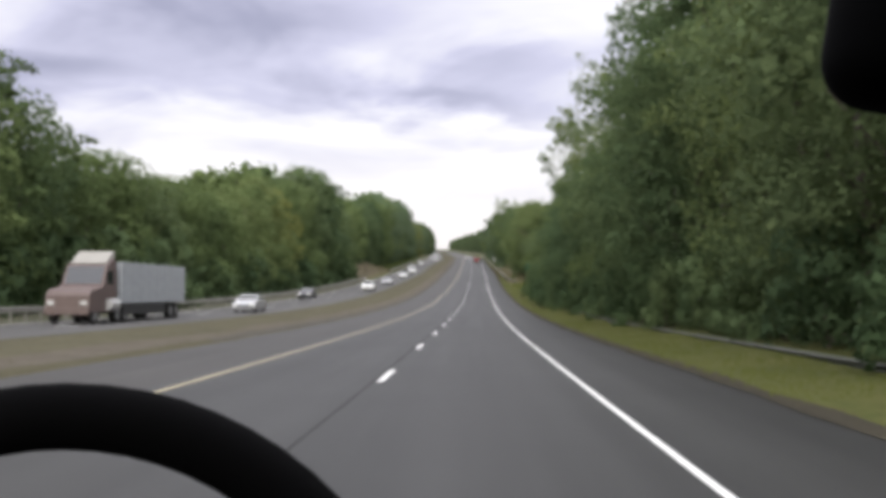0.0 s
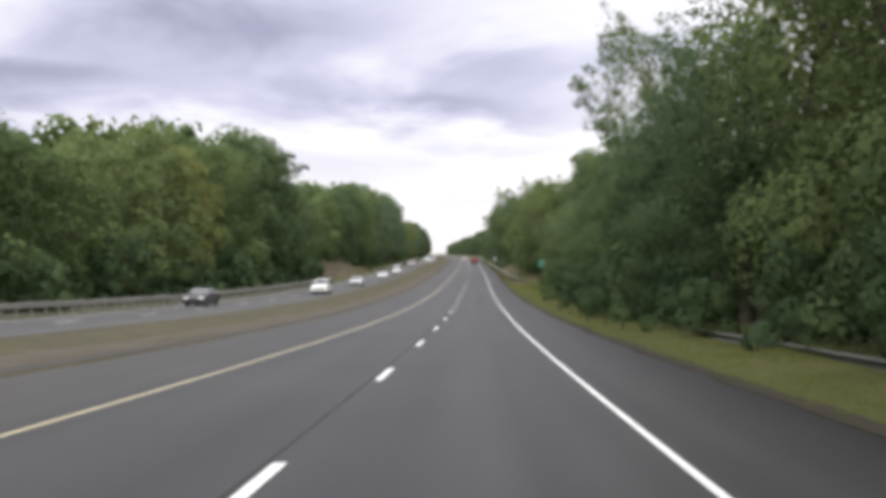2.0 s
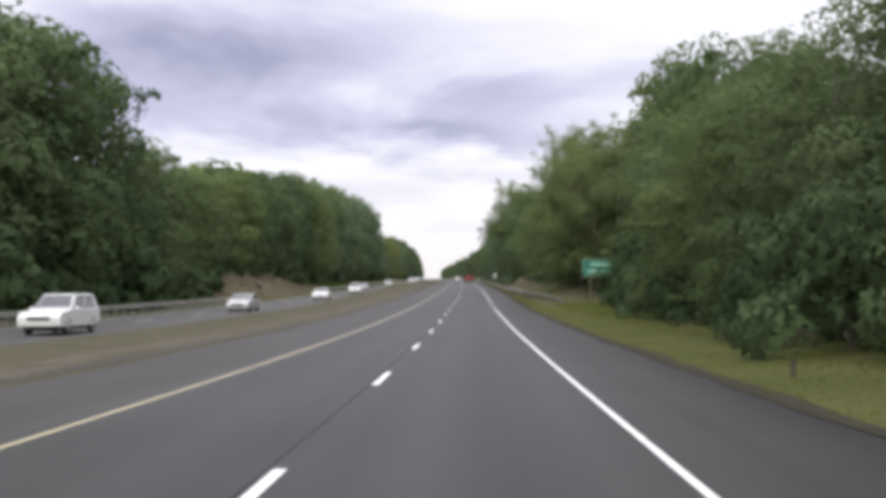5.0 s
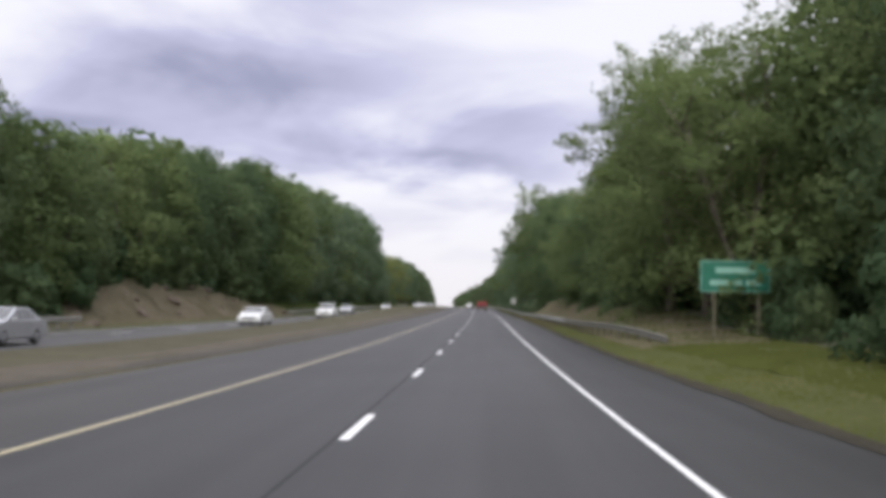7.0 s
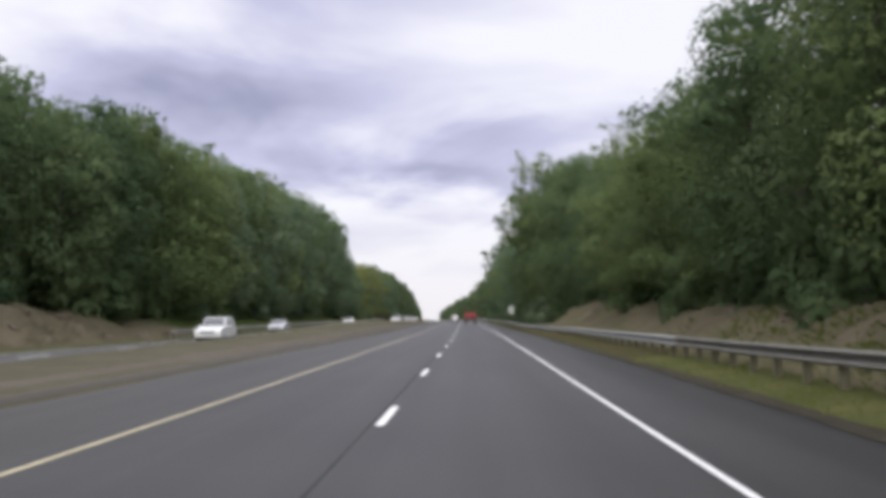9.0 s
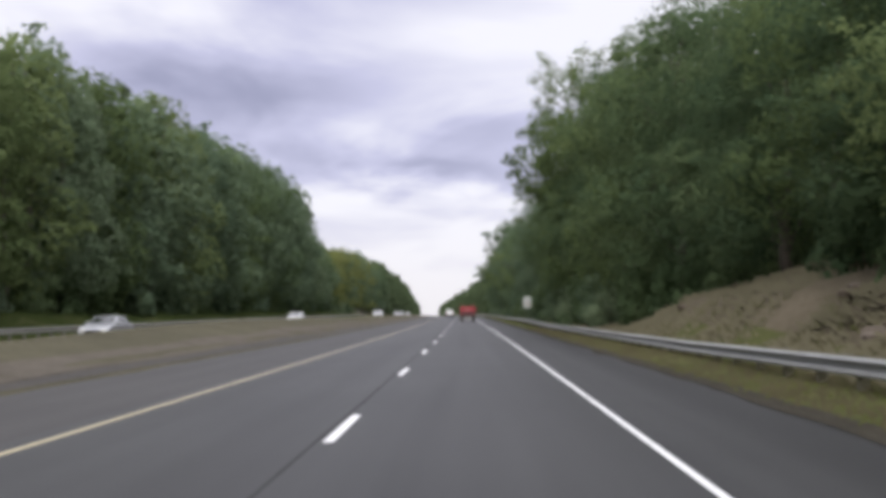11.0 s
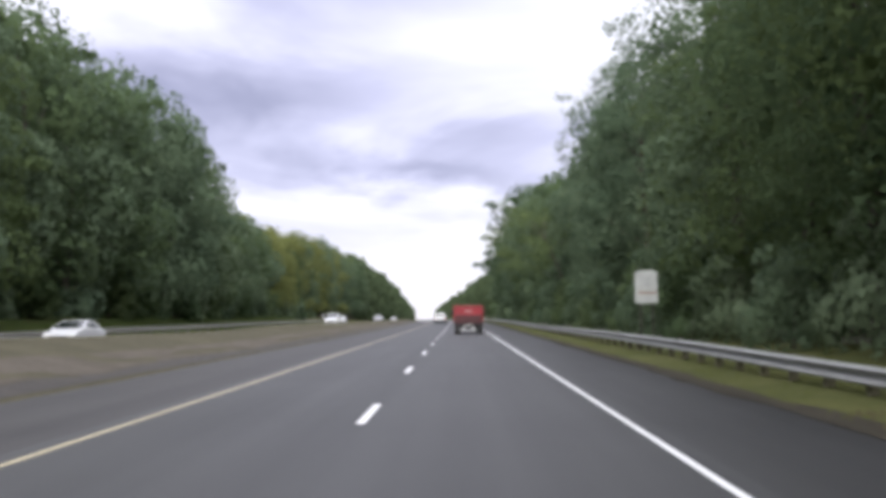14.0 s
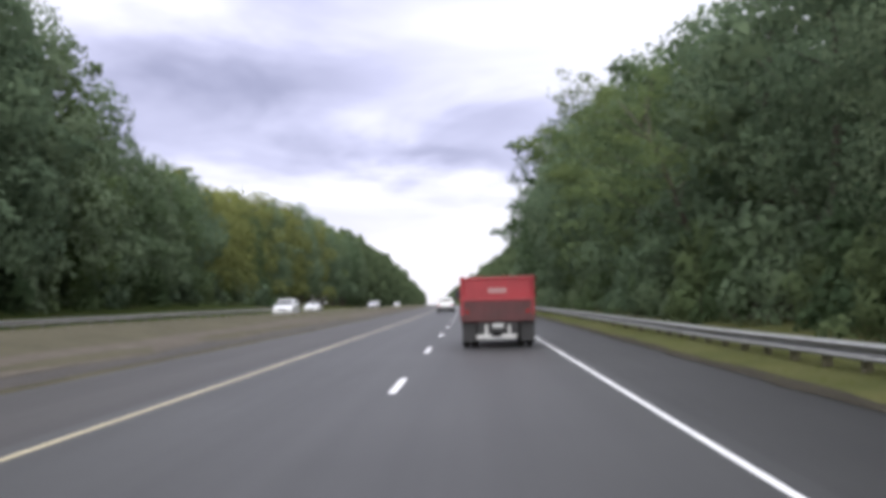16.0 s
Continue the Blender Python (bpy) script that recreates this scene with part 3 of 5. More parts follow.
def white_sign():
    sign = thing("road_sign", stand(374.6, 8.34, 0.12), "white sign with an arched top and faint print", "road sign")
    bm = bmesh.new()
    pts = [(-0.42, 1.72), (0.42, 1.72), (0.42, 2.85)] + [(0.42 * math.cos(a), 2.85 + 0.1 * math.sin(a)) for a in (0.4, 0.9, 1.57, 2.24, 2.74)] + [(-0.42, 2.85)]
    v0 = [bm.verts.new((x, -0.006, z)) for x, z in pts]
    v1 = [bm.verts.new((x, 0.006, z)) for x, z in pts]
    bm.faces.new(v0), bm.faces.new(list(reversed(v1)))
    for i in range(len(pts)):
        bm.faces.new((v0[i - 1], v0[i], v1[i], v1[i - 1]))
    bmesh.ops.recalc_face_normals(bm, faces=bm.faces[:])
    part("panel", bm, M_SIGN_WHITE, sign)
    for x0, x1, z0, z1, m in ((-0.2, 0.2, 2.58, 2.68, M_SIGN_GREY), (-0.11, 0.11, 2.34, 2.5, M_SIGN_GREY), (-0.28, 0.4, 2.07, 2.14, M_SIGN_BROWN), (-0.11, 0.15, 1.84, 1.92, M_SIGN_GREY)):
        bm = bmesh.new()
        box(bm, x0, x1, -0.011, -0.0065, z0, z1)
        part("print_line", bm, m, sign)
    for x in (-0.22, 0.22):
        bm = bmesh.new()
        box(bm, x - 0.03, x + 0.03, 0.008, 0.05, -0.4, 2.86, 0.005)
        part("post", bm, M_POST, sign)


destination_sign()
white_sign()


# ---- vehicles ----
def wheel(parent, x, y, r, w, sign=1, dual=False):
    bm = bmesh.new()
    torus(bm, r * 0.74, r * 0.26, pose(0, 0, 0, 0, 90, 0) , 28, 10)
    for v in bm.verts:
        v.co.x *= w / (r * 0.52)
    tyre = part("wheel", bm, M_RUBBER, parent)
    tyre.location = (x, y, r)
    bm = bmesh.new()
    cyl(bm, (sign * w * 0.1, 0, 0), (1, 0, 0), r * 0.6, r * 0.6, w * 0.55, 20)
    cyl(bm, (sign * w * 0.36, 0, 0), (1, 0, 0), r * 0.2, r * 0.16, w * 0.14, 10)
    part("rim", bm, M_RIM, tyre)
    return tyre


def dump_truck():
    """Red truck with a dump body; it stands with its tailgate towards the viewer."""
    t = thing("dump_truck", stand(414.9, 2.13, 0.02), "red dump truck with a scuffed tailgate on the asphalt", "truck")
    # +y is ahead; the tailgate is at y = 0
    def p(name, bm, mat, label=""):
        return part(name, bm, mat, t, label)
    bm = bmesh.new()
    box(bm, -1.02, 1.02, 0.12, 3.4, 1.02, 1.12, 0.02)
    p("bed_floor", bm, M_RED_DIRTY)
    for x in (-1.1, 1.02):
        bm = bmesh.new()
        box(bm, x, x + 0.08, 0.06, 3.4, 1.02, 2.1, 0.02)
        for k in range(6):
            y = 0.12 + k * 0.63
            box(bm, x - 0.05 if x < 0 else x + 0.06, x + 0.02 if x < 0 else x + 0.13, y, y + 0.08, 1.0, 2.08, 0.01)
        box(bm, x - 0.05 if x < 0 else x - 0.02, x + 0.1 if x < 0 else x + 0.13, 0.04, 3.4, 2.06, 2.16, 0.02)
        p("side_board", bm, M_RED)
    bm = bmesh.new()
    box(bm, -1.1, 1.1, 3.32, 3.4, 1.02, 2.22, 0.02)
    p("headboard", bm, M_RED)
    gate = None
    bm = bmesh.new()
    box(bm, -1.02, 1.02, 0.0, 0.06, 1.5, 2.14, 0.015)
    gate = p("tailgate", bm, M_RED, "scuffed red tailgate")
    bm = bmesh.new()
    box(bm, -1.14, 1.14, -0.05, 0.05, 1.44, 1.52, 0.02)
    part("rib", bm, M_RED, gate)
    bm = bmesh.new()
    box(bm, -1.0, 1.0, -0.03, 0.05, 2.08, 2.17, 0.02)
    part("rib", bm, M_RED, gate)
    bm = bmesh.new()
    box(bm, -0.28, 0.28, -0.012, 0.0, 1.68, 1.82, 0.004)
    part("marking", bm, M_MARKING, gate, "faded pale marking")
    for x in (-1.12, 1.04):
        bm = bmesh.new()
        box(bm, x, x + 0.08, -0.04, 0.1, 1.0, 2.2, 0.015)
        p("corner_post", bm, M_RED)
    bm = bmesh.new()
    box(bm, -1.14, 1.14, -0.02, 0.08, 0.8, 1.44, 0.02)
    lower = p("lower_gate", bm, M_RED_DIRTY, "mud-stained lower panel")
    for k in range(5):
        bm = bmesh.new()
        box(bm, -0.9 + k * 0.42, -0.82 + k * 0.42, -0.06, -0.02, 0.82, 1.42, 0.01)
        part("rib", bm, M_RED_DIRTY, lower)
    for x in (-0.45, 0.33):
        bm = bmesh.new()
        box(bm, x, x + 0.12, 0.1, 6.1, 0.6, 0.92, 0.01)
        p("chassis_rail", bm, M_DARK)
    bm = bmesh.new()
    box(bm, -0.66, 0.56, -0.1, 0.0, 0.27, 0.32, 0.015)
    for x0, x1 in ((-0.66, -0.2), (0.1, 0.56)):
        box(bm, x0, x1, -0.12, -0.02, 0.31, 0.41, 0.02)
    for x in (-0.4, 0.3):
        box(bm, x, x + 0.08, 0.0, 0.3, 0.3, 0.7)
    p("bumper", bm, M_CHROME, "pale rear step bumper")
    bm = bmesh.new()
    box(bm, -0.62, 0.62, 0.02, 0.3, 0.46, 0.82, 0.02)
    p("hitch_plate", bm, M_DARK)
    bm = bmesh.new()
    box(bm, -0.16, 0.16, -0.005, 0.012, 0.62, 0.74, 0.004)
    p("number_plate", bm, M_SIGN_GREY)
    for x in (-0.98, 0.82):
        bm = bmesh.new()
        box(bm, x, x + 0.16, -0.05, -0.02, 1.06, 1.16, 0.01)
        p("tail_lamp", bm, M_LAMP_RED)
        bm = bmesh.new()
        box(bm, x - 0.12, x + 0.3, 0.085, 0.105, 0.2, 0.95, 0.004)
        p("mud_flap", bm, M_DARK)
    for x in (-0.98, -0.72, 0.72, 0.98):
        wheel(t, x, 0.72, 0.43, 0.24, -1 if x < 0 else 1)
    bm = bmesh.new()
    cyl(bm, (0, 0.72, 0.43), (1, 0, 0), 0.1, 0.1, 1.7, 12)
    p("rear_axle", bm, M_DARK)
    for x in (-0.95, 0.95):
        wheel(t, x, 4.75, 0.42, 0.25, -1 if x < 0 else 1)
    bm = bmesh.new()
    prism(bm, [(3.6, 0.7), (3.6, 2.14), (3.75, 2.2), (4.6, 2.18), (5.2, 1.55), (6.2, 1.42), (6.32, 1.2), (6.32, 0.62), (5.2, 0.6), (5.1, 0.9), (4.4, 0.9), (4.3, 0.62)], -1.0, 1.0, 0.04, 0.12, 1.5)
    cab = p("cab", bm, M_RED)
    bm = bmesh.new()
    box(bm, -0.72, 0.72, 3.585, 3.6, 1.6, 2.02, 0.005)
    part("rear_window", bm, M_GLASS, cab)
    bm = bmesh.new()
    prism(bm, [(4.69, 2.12), (5.2, 1.6), (5.22, 1.62), (4.72, 2.14)], -0.84, 0.84)
    part("windscreen", bm, M_GLASS, cab)
    for x in (-1.0, 0.985):
        bm = bmesh.new()
        box(bm, x, x + 0.012, 3.85, 4.75, 1.58, 2.05)
        part("side_window", bm, M_GLASS, cab)
    for s in (-1, 1):
        bm = bmesh.new()
        box(bm, s * 1.28 - 0.1, s * 1.28 + 0.1, 4.75, 4.8, 1.5, 1.85, 0.02)
        box(bm, min(s * 1.0, s * 1.2), max(s * 1.0, s * 1.2), 4.76, 4.79, 1.62, 1.66)
        p("wing_mirror", bm, M_DARK)
    bm = bmesh.new()
    box(bm, -0.98, 0.98, 6.28, 6.42, 0.52, 0.78, 0.03)
    p("front_bumper", bm, M_CHROME)


dump_truck()

CARS = {
    "sedan": dict(body=[(-2.25, 0.32), (-2.3, 0.62), (-2.2, 0.86), (-1.6, 0.95), (1.0, 0.97), (2.05, 0.8), (2.3, 0.6), (2.28, 0.3), (1.85, 0.26), (-1.9, 0.26)],
                  roof=[(-1.75, 0.93), (-0.95, 1.4), (0.1, 1.43), (1.05, 0.96)], w=0.88, wb=1.32, r=0.32),
    "suv": dict(body=[(-2.25, 0.42), (-2.3, 0.75), (-2.25, 1.05), (-1.6, 1.08), (1.0, 1.1), (2.1, 0.98), (2.3, 0.75), (2.28, 0.4), (1.85, 0.34), (-1.9, 0.34)],
                roof=[(-2.2, 1.05), (-2.0, 1.68), (-1.7, 1.76), (0.1, 1.76), (1.05, 1.1)], w=0.93, wb=1.35, r=0.36),
}


def car(kind, m, paint, label, group, toward):
    """A passenger car; toward=True shows its front to the oncoming viewer."""
    c = CARS[kind]
    ob = thing("car", m @ pose(0, 0, 0, 0, 0, 180 if toward else 0), label, "car", group)
    w = c["w"]
    bm = bmesh.new()
    prism(bm, c["body"], -w, w, 0.05)
    body = part("body", bm, paint, ob)
    bm = bmesh.new()
    top = max(z for _, z in c["roof"])
    prism(bm, c["roof"], -w + 0.04, w - 0.04, 0.04, 0.28, min(z for _, z in c["roof"]))
    cabin = part("cabin", bm, paint, ob)
    (y0, z0), (y1, z1) = c["roof"][-2], c["roof"][-1]
    k = 0.014
    inset = 0.28 * (z0 - c["roof"][0][1]) + 0.1
    def pane(name, quad):
        b = bmesh.new()
        n = (Vector(quad[1]) - Vector(quad[0])).cross(Vector(quad[2]) - Vector(quad[0])).normalized()
        a = [b.verts.new(Vector(q) + n * k) for q in quad]
        d = [b.verts.new(Vector(q) - n * k) for q in quad]
        b.faces.new(a), b.faces.new(list(reversed(d)))
        for i in range(4):
            b.faces.new((a[i - 1], a[i], d[i], d[i - 1]))
        bmesh.ops.recalc_face_normals(b, faces=b.faces[:])
        part(name, b, M_GLASS, cabin)
    def mix(a, b, f):
        return a + (b - a) * f
    pane("windscreen", [(-w + inset, mix(y0, y1, 0.1), mix(z0, z1, 0.1)), (w - inset, mix(y0, y1, 0.1), mix(z0, z1, 0.1)), (w - 0.12, mix(y0, y1, 0.9), mix(z0, z1, 0.9)), (-w + 0.12, mix(y0, y1, 0.9), mix(z0, z1, 0.9))])
    (ya, za), (yb, zb) = c["roof"][0], c["roof"][1]
    pane("rear_window", [(-w + 0.14, mix(ya, yb, 0.15), mix(za, zb, 0.15)), (w - 0.14, mix(ya, yb, 0.15), mix(za, zb, 0.15)), (w - inset, mix(ya, yb, 0.88), mix(za, zb, 0.88)), (-w + inset, mix(ya, yb, 0.88), mix(za, zb, 0.88))])
    base = c["roof"][0][1]
    zl, zh = base + 0.06, top - 0.09
    xl, xh = w - 0.04 - 0.28 * (zl - base), w - 0.04 - 0.28 * (zh - base)
    for s in (-1, 1):
        for f0, f1 in ((0.05, 0.47), (0.53, 0.97)):
            lo0, lo1 = c["roof"][0][0] + 0.35, c["roof"][-1][0] - 0.22
            hi0, hi1 = c["roof"][1][0] + 0.1, c["roof"][-2][0] - 0.02
            pane("side_window", [(s * xl, mix(lo0, lo1, f0), zl), (s * xl, mix(lo0, lo1, f1), zl), (s * xh, mix(hi0, hi1, f1), zh), (s * xh, mix(hi0, hi1, f0), zh)])
    zf = c["body"][6][1]
    for s in (-1, 1):
        bm = bmesh.new()
        box(bm, s * (w - 0.3) - 0.2, s * (w - 0.3) + 0.2, 2.15, 2.3, zf - 0.02, zf + 0.12, 0.03)
        part("headlamp", bm, M_LAMP_CLEAR, ob)
        bm = bmesh.new()
        box(bm, s * (w - 0.2) - 0.14, s * (w - 0.2) + 0.14, -2.31, -2.22, zf + 0.02, zf + 0.2, 0.02)
        part("tail_lamp", bm, M_LAMP_RED, ob)
        bm = bmesh.new()
        box(bm, s * (w + 0.08) - 0.09, s * (w + 0.08) + 0.09, 0.62, 0.72, base + 0.02, base + 0.15, 0.03)
        part("wing_mirror", bm, paint, ob)
        for y in (-c["wb"], c["wb"]):
            wheel(ob, s * (w - 0.1), y, c["r"], 0.22, s)
    bm = bmesh.new()
    box(bm, -0.5, 0.5, 2.24, 2.31, zf - 0.12, zf + 0.04, 0.02)
    part("grille", bm, M_DARK, ob)
    bm = bmesh.new()
    box(bm, -w + 0.05, w - 0.05, -2.36, -2.2, 0.36, 0.56, 0.04)
    part("rear_bumper", bm, M_DARK if kind == "suv" else paint, ob)
    bm = bmesh.new()
    box(bm, -0.16, 0.16, -2.325, -2.3, zf, zf + 0.12)
    part("number_plate", bm, M_SIGN_WHITE, ob)
    bm = bmesh.new()
    box(bm, -w + 0.12, w - 0.12, -1.9, 1.9, 0.2, 0.4, 0.02)
    part("underbody", bm, M_DARK, ob)
    return ob


def opp(s, lat):
    return stand(s, lat, table(OPPOSITE, s) + 0.03)


car("suv", stand(498, -1.4, 0.02), M_SILVER, "silver suv with a dark rear window in the passing lane", "cars ahead", False)
ONCOMING = [
    (84, -16.5, "sedan", M_SILVER, "silver sedan with bright headlamps on the opposite carriageway"),
    (132, -20.2, "sedan", M_DARKCAR, "dark sedan on the opposite carriageway"),
    (170, -16.5, "suv", M_WHITE, "white suv on the opposite carriageway"),
    (206, -16.6, "sedan", M_SILVER, "silver sedan on the opposite carriageway"),
    (248, -16.6, "sedan", M_WHITE, "white sedan beside the rocky bank"),
    (286, -16.8, "suv", M_WHITE, "white suv beyond the rocky bank"),
    (326, -19.8, "sedan", M_SILVER, "silver sedan half hidden by the median"),
    (392, -19.6, "sedan", M_WHITE, "white sedan half hidden by the median"),
    (482, -16.8, "suv", M_WHITE, "white pickup-like suv before the yellowing trees"),
    (520, -19.8, "sedan", M_WHITE, "white sedan far off on the opposite carriageway"),
    (585, -16.6, "sedan", M_SILVER, "silver sedan far off on the opposite carriageway"),
    (640, -19.8, "suv", M_WHITE, "white suv far off on the opposite carriageway"),
    (700, -16.6, "sedan", M_WHITE, "white sedan far up the hill"),
]
for s, lat, kind, paint, label in ONCOMING:
    car(kind, opp(s, lat), paint, label, "oncoming cars", True)


def semi_truck():
    """Articulated truck on the opposite carriageway; +y is its front."""
    t = thing("semi_truck", opp(61.5, -18.9) @ pose(0, 0, 0, 0, 0, 180), "articulated truck with a plain grey box trailer", "truck")
    bm = bmesh.new()
    box(bm, -1.25, 1.25, -8.6, 3.2, 1.05, 3.32, 0.04)
    trailer = part("trailer", bm, M_TRAILER, t, "plain grey box trailer")
    for k in range(9):
        for s in (-1, 1):
            bm = bmesh.new()
            box(bm, s * 1.255 - 0.012, s * 1.255 + 0.012, -8.4 + k * 1.4, -8.34 + k * 1.4, 1.08, 3.28)
            part("side_rib", bm, M_TRAILER, trailer)
    bm = bmesh.new()
    box(bm, -0.5, 0.5, -8.2, 7.0, 0.7, 1.03, 0.02)
    part("chassis", bm, M_DARK, t)
    for s in (-1, 1):
        bm = bmesh.new()
        box(bm, s * 1.18 - 0.02, s * 1.18 + 0.02, -4.6, 2.8, 0.4, 1.03, 0.01)
        part("side_skirt", bm, M_DARK, t)
    bm = bmesh.new()
    prism(bm, [(3.6, 0.8), (3.6, 3.3), (3.9, 3.5), (5.0, 3.1), (5.6, 2.0), (7.2, 1.75), (7.5, 1.5), (7.5, 0.6), (3.6, 0.6)], -1.15, 1.15, 0.05, 0.05, 2.0)
    cab = part("cab", bm, M_CAB, t)
    bm = bmesh.new()
    prism(bm, [(3.55, 3.3), (3.55, 3.85), (3.75, 3.88), (4.9, 3.2), (4.7, 3.15), (4.0, 3.42)], -0.95, 0.95, 0.03)
    part("wind_deflector", bm, M_FAIRING, cab, "beige roof wind deflector")
    bm = bmesh.new()
    prism(bm, [(5.02, 3.0), (5.55, 2.08), (5.58, 2.1), (5.05, 3.03)], -0.98, 0.98)
    part("windscreen", bm, M_GLASS, cab)
    for s in (-1, 1):
        bm = bmesh.new()
        box(bm, s * 1.12 - 0.02, s * 1.12 + 0.02, 4.3, 5.1, 2.1, 2.8)
        part("side_window", bm, M_GLASS, cab)
        bm = bmesh.new()
        cyl(bm, (s * 1.2, 4.6, 1.0), (0, 1, 0), 0.3, 0.3, 1.2, 16)
        part("fuel_tank", bm, M_CHROME, t)
        bm = bmesh.new()
        box(bm, s * 0.85 - 0.18, s * 0.85 + 0.18, 7.42, 7.54, 1.0, 1.22, 0.03)
        part("headlamp", bm, M_CHROME, t)
        for y in (-7.0, -5.8, 2.4, 3.6, 6.6):
            wheel(t, s * 1.0, y, 0.5, 0.42 if y < 6 else 0.28, s)
    bm = bmesh.new()
    box(bm, -1.15, 1.15, 7.45, 7.65, 0.5, 0.85, 0.04)
    part("front_bumper", bm, M_CAB, t)


semi_truck()


# ---- the car that carries the camera, at the start of the way ----
def own_car():
    eye = eye_pose(*ROWS[0][1:])
    base = stand(4.42, 2.0, 0.0)
    t = thing("own_car", base, "black interior of a car with steering wheel and mirror", "car")
    inv = base.inverted()
    # metres to the right, ahead and up of the eye
    view = inv @ eye @ pose(0, 0, 0, -90, 0, 0)
    bm = bmesh.new()
    hub = view @ Vector((-0.197, 0.45, -0.262))
    tilt = view.to_3x3().to_4x4() @ pose(0, 0, 0, 68, 0, 0)
    place = Matrix.Translation(hub) @ tilt
    torus(bm, 0.188, 0.0178, place, 64, 14)
    rim = part("steering_wheel", bm, M_BLACK, t, "black steering wheel rim")
    bm = bmesh.new()
    cyl(bm, place @ Vector((0, 0, -0.02)), place.to_3x3() @ Vector((0, 0, 1)), 0.07, 0.06, 0.05, 24)
    part("hub", bm, M_BLACK, rim)
    for a in (205, 335, 270):
        bm = bmesh.new()
        d = Vector((math.cos(radians(a)), math.sin(radians(a)), 0))
        cyl(bm, place @ (d * 0.12), place.to_3x3() @ d, 0.016, 0.013, 0.14, 10)
        part("spoke", bm, M_BLACK, rim)
    bm = bmesh.new()
    cyl(bm, place @ Vector((0, 0, -0.2)), place.to_3x3() @ Vector((0, 0, 1)), 0.045, 0.04, 0.34, 16)
    part("steering_column", bm, M_BLACK, t)
    bm = bmesh.new()
    box(bm, -0.135, 0.135, -0.03, 0.03, -0.06, 0.05)
    bmesh.ops.bevel(bm, geom=bm.edges[:], offset=0.029, segments=6, affect="EDGES", profile=0.5)
    for f in bm.faces:
        f.smooth = True
    bmesh.ops.transform(bm, matrix=view @ pose(0.350, 0.55, 0.119, 0, 9, 0), verts=bm.verts[:])
    mirror = part("rear_view_mirror", bm, M_BLACK, t, "black rear view mirror housing")
    bm = bmesh.new()
    box(bm, -0.1, 0.1, -0.0325, -0.0305, -0.026, 0.026)
    bmesh.ops.transform(bm, matrix=view @ pose(0.350, 0.55, 0.119, 0, 9, 0), verts=bm.verts[:])
    part("mirror_face", bm, M_GLASS, mirror)
    bm = bmesh.new()
    box(bm, -0.02, 0.02, -0.01, 0.02, 0.04, 0.14, 0.008)
    bmesh.ops.transform(bm, matrix=view @ pose(0.350, 0.56, 0.119), verts=bm.verts[:])
    part("mirror_stem", bm, M_BLACK, mirror)
    # shell, in the car's own axes: +y ahead, ground at 0
    shell = [("floor_pan", (-0.85, 0.85, -2.2, 1.5, 0.35, 0.45), M_DARK), ("dashboard", (-0.82, 0.82, 0.72, 1.15, 0.75, 1.16), M_GREY_TRIM), ("bonnet", (-0.85, 0.85, 1.2, 2.5, 0.6, 1.0), M_DARKCAR), ("roof", (-0.68, 0.68, -1.9, 0.25, 1.82, 1.88), M_DARKCAR), ("rear_panel", (-0.85, 0.85, -2.35, -2.25, 0.4, 1.2), M_DARKCAR), ("front_bumper", (-0.86, 0.86, 2.45, 2.6, 0.35, 0.7), M_DARKCAR)]
    for name, b, mat in shell:
        bm = bmesh.new()
        box(bm, *b, bevel=0.025)
        part(name, bm, mat, t)
    for s in (-1, 1):
        bm = bmesh.new()
        box(bm, s * 0.87 - 0.04, s * 0.87 + 0.04, -2.25, 1.2, 0.4, 1.15, 0.03)
        part("door_panel", bm, M_DARKCAR, t)
        bm = bmesh.new()
        a, b = Vector((s * 0.84, 1.1, 1.1)), Vector((s * 0.68, 0.25, 1.84))
        cyl(bm, (a + b) / 2, b - a, 0.04, 0.04, (b - a).length, 8)
        part("windscreen_pillar", bm, M_DARKCAR, t)
        bm = bmesh.new()
        box(bm, s * 0.78 - 0.04, s * 0.78 + 0.04, -2.2, -2.0, 1.1, 1.84, 0.02)
        part("rear_pillar", bm, M_DARKCAR, t)
        bm = bmesh.new()
        box(bm, s * 0.4 - 0.25, s * 0.4 + 0.25, -0.75, -0.2, 0.5, 0.78, 0.06)
        box(bm, s * 0.4 - 0.25, s * 0.4 + 0.25, -0.9, -0.72, 0.6, 1.35, 0.06)
        part("seat", bm, M_BLACK, t)
        for y in (-1.45, 1.75):
            wheel(t, s * 0.8, y, 0.35, 0.22, s)


own_car()


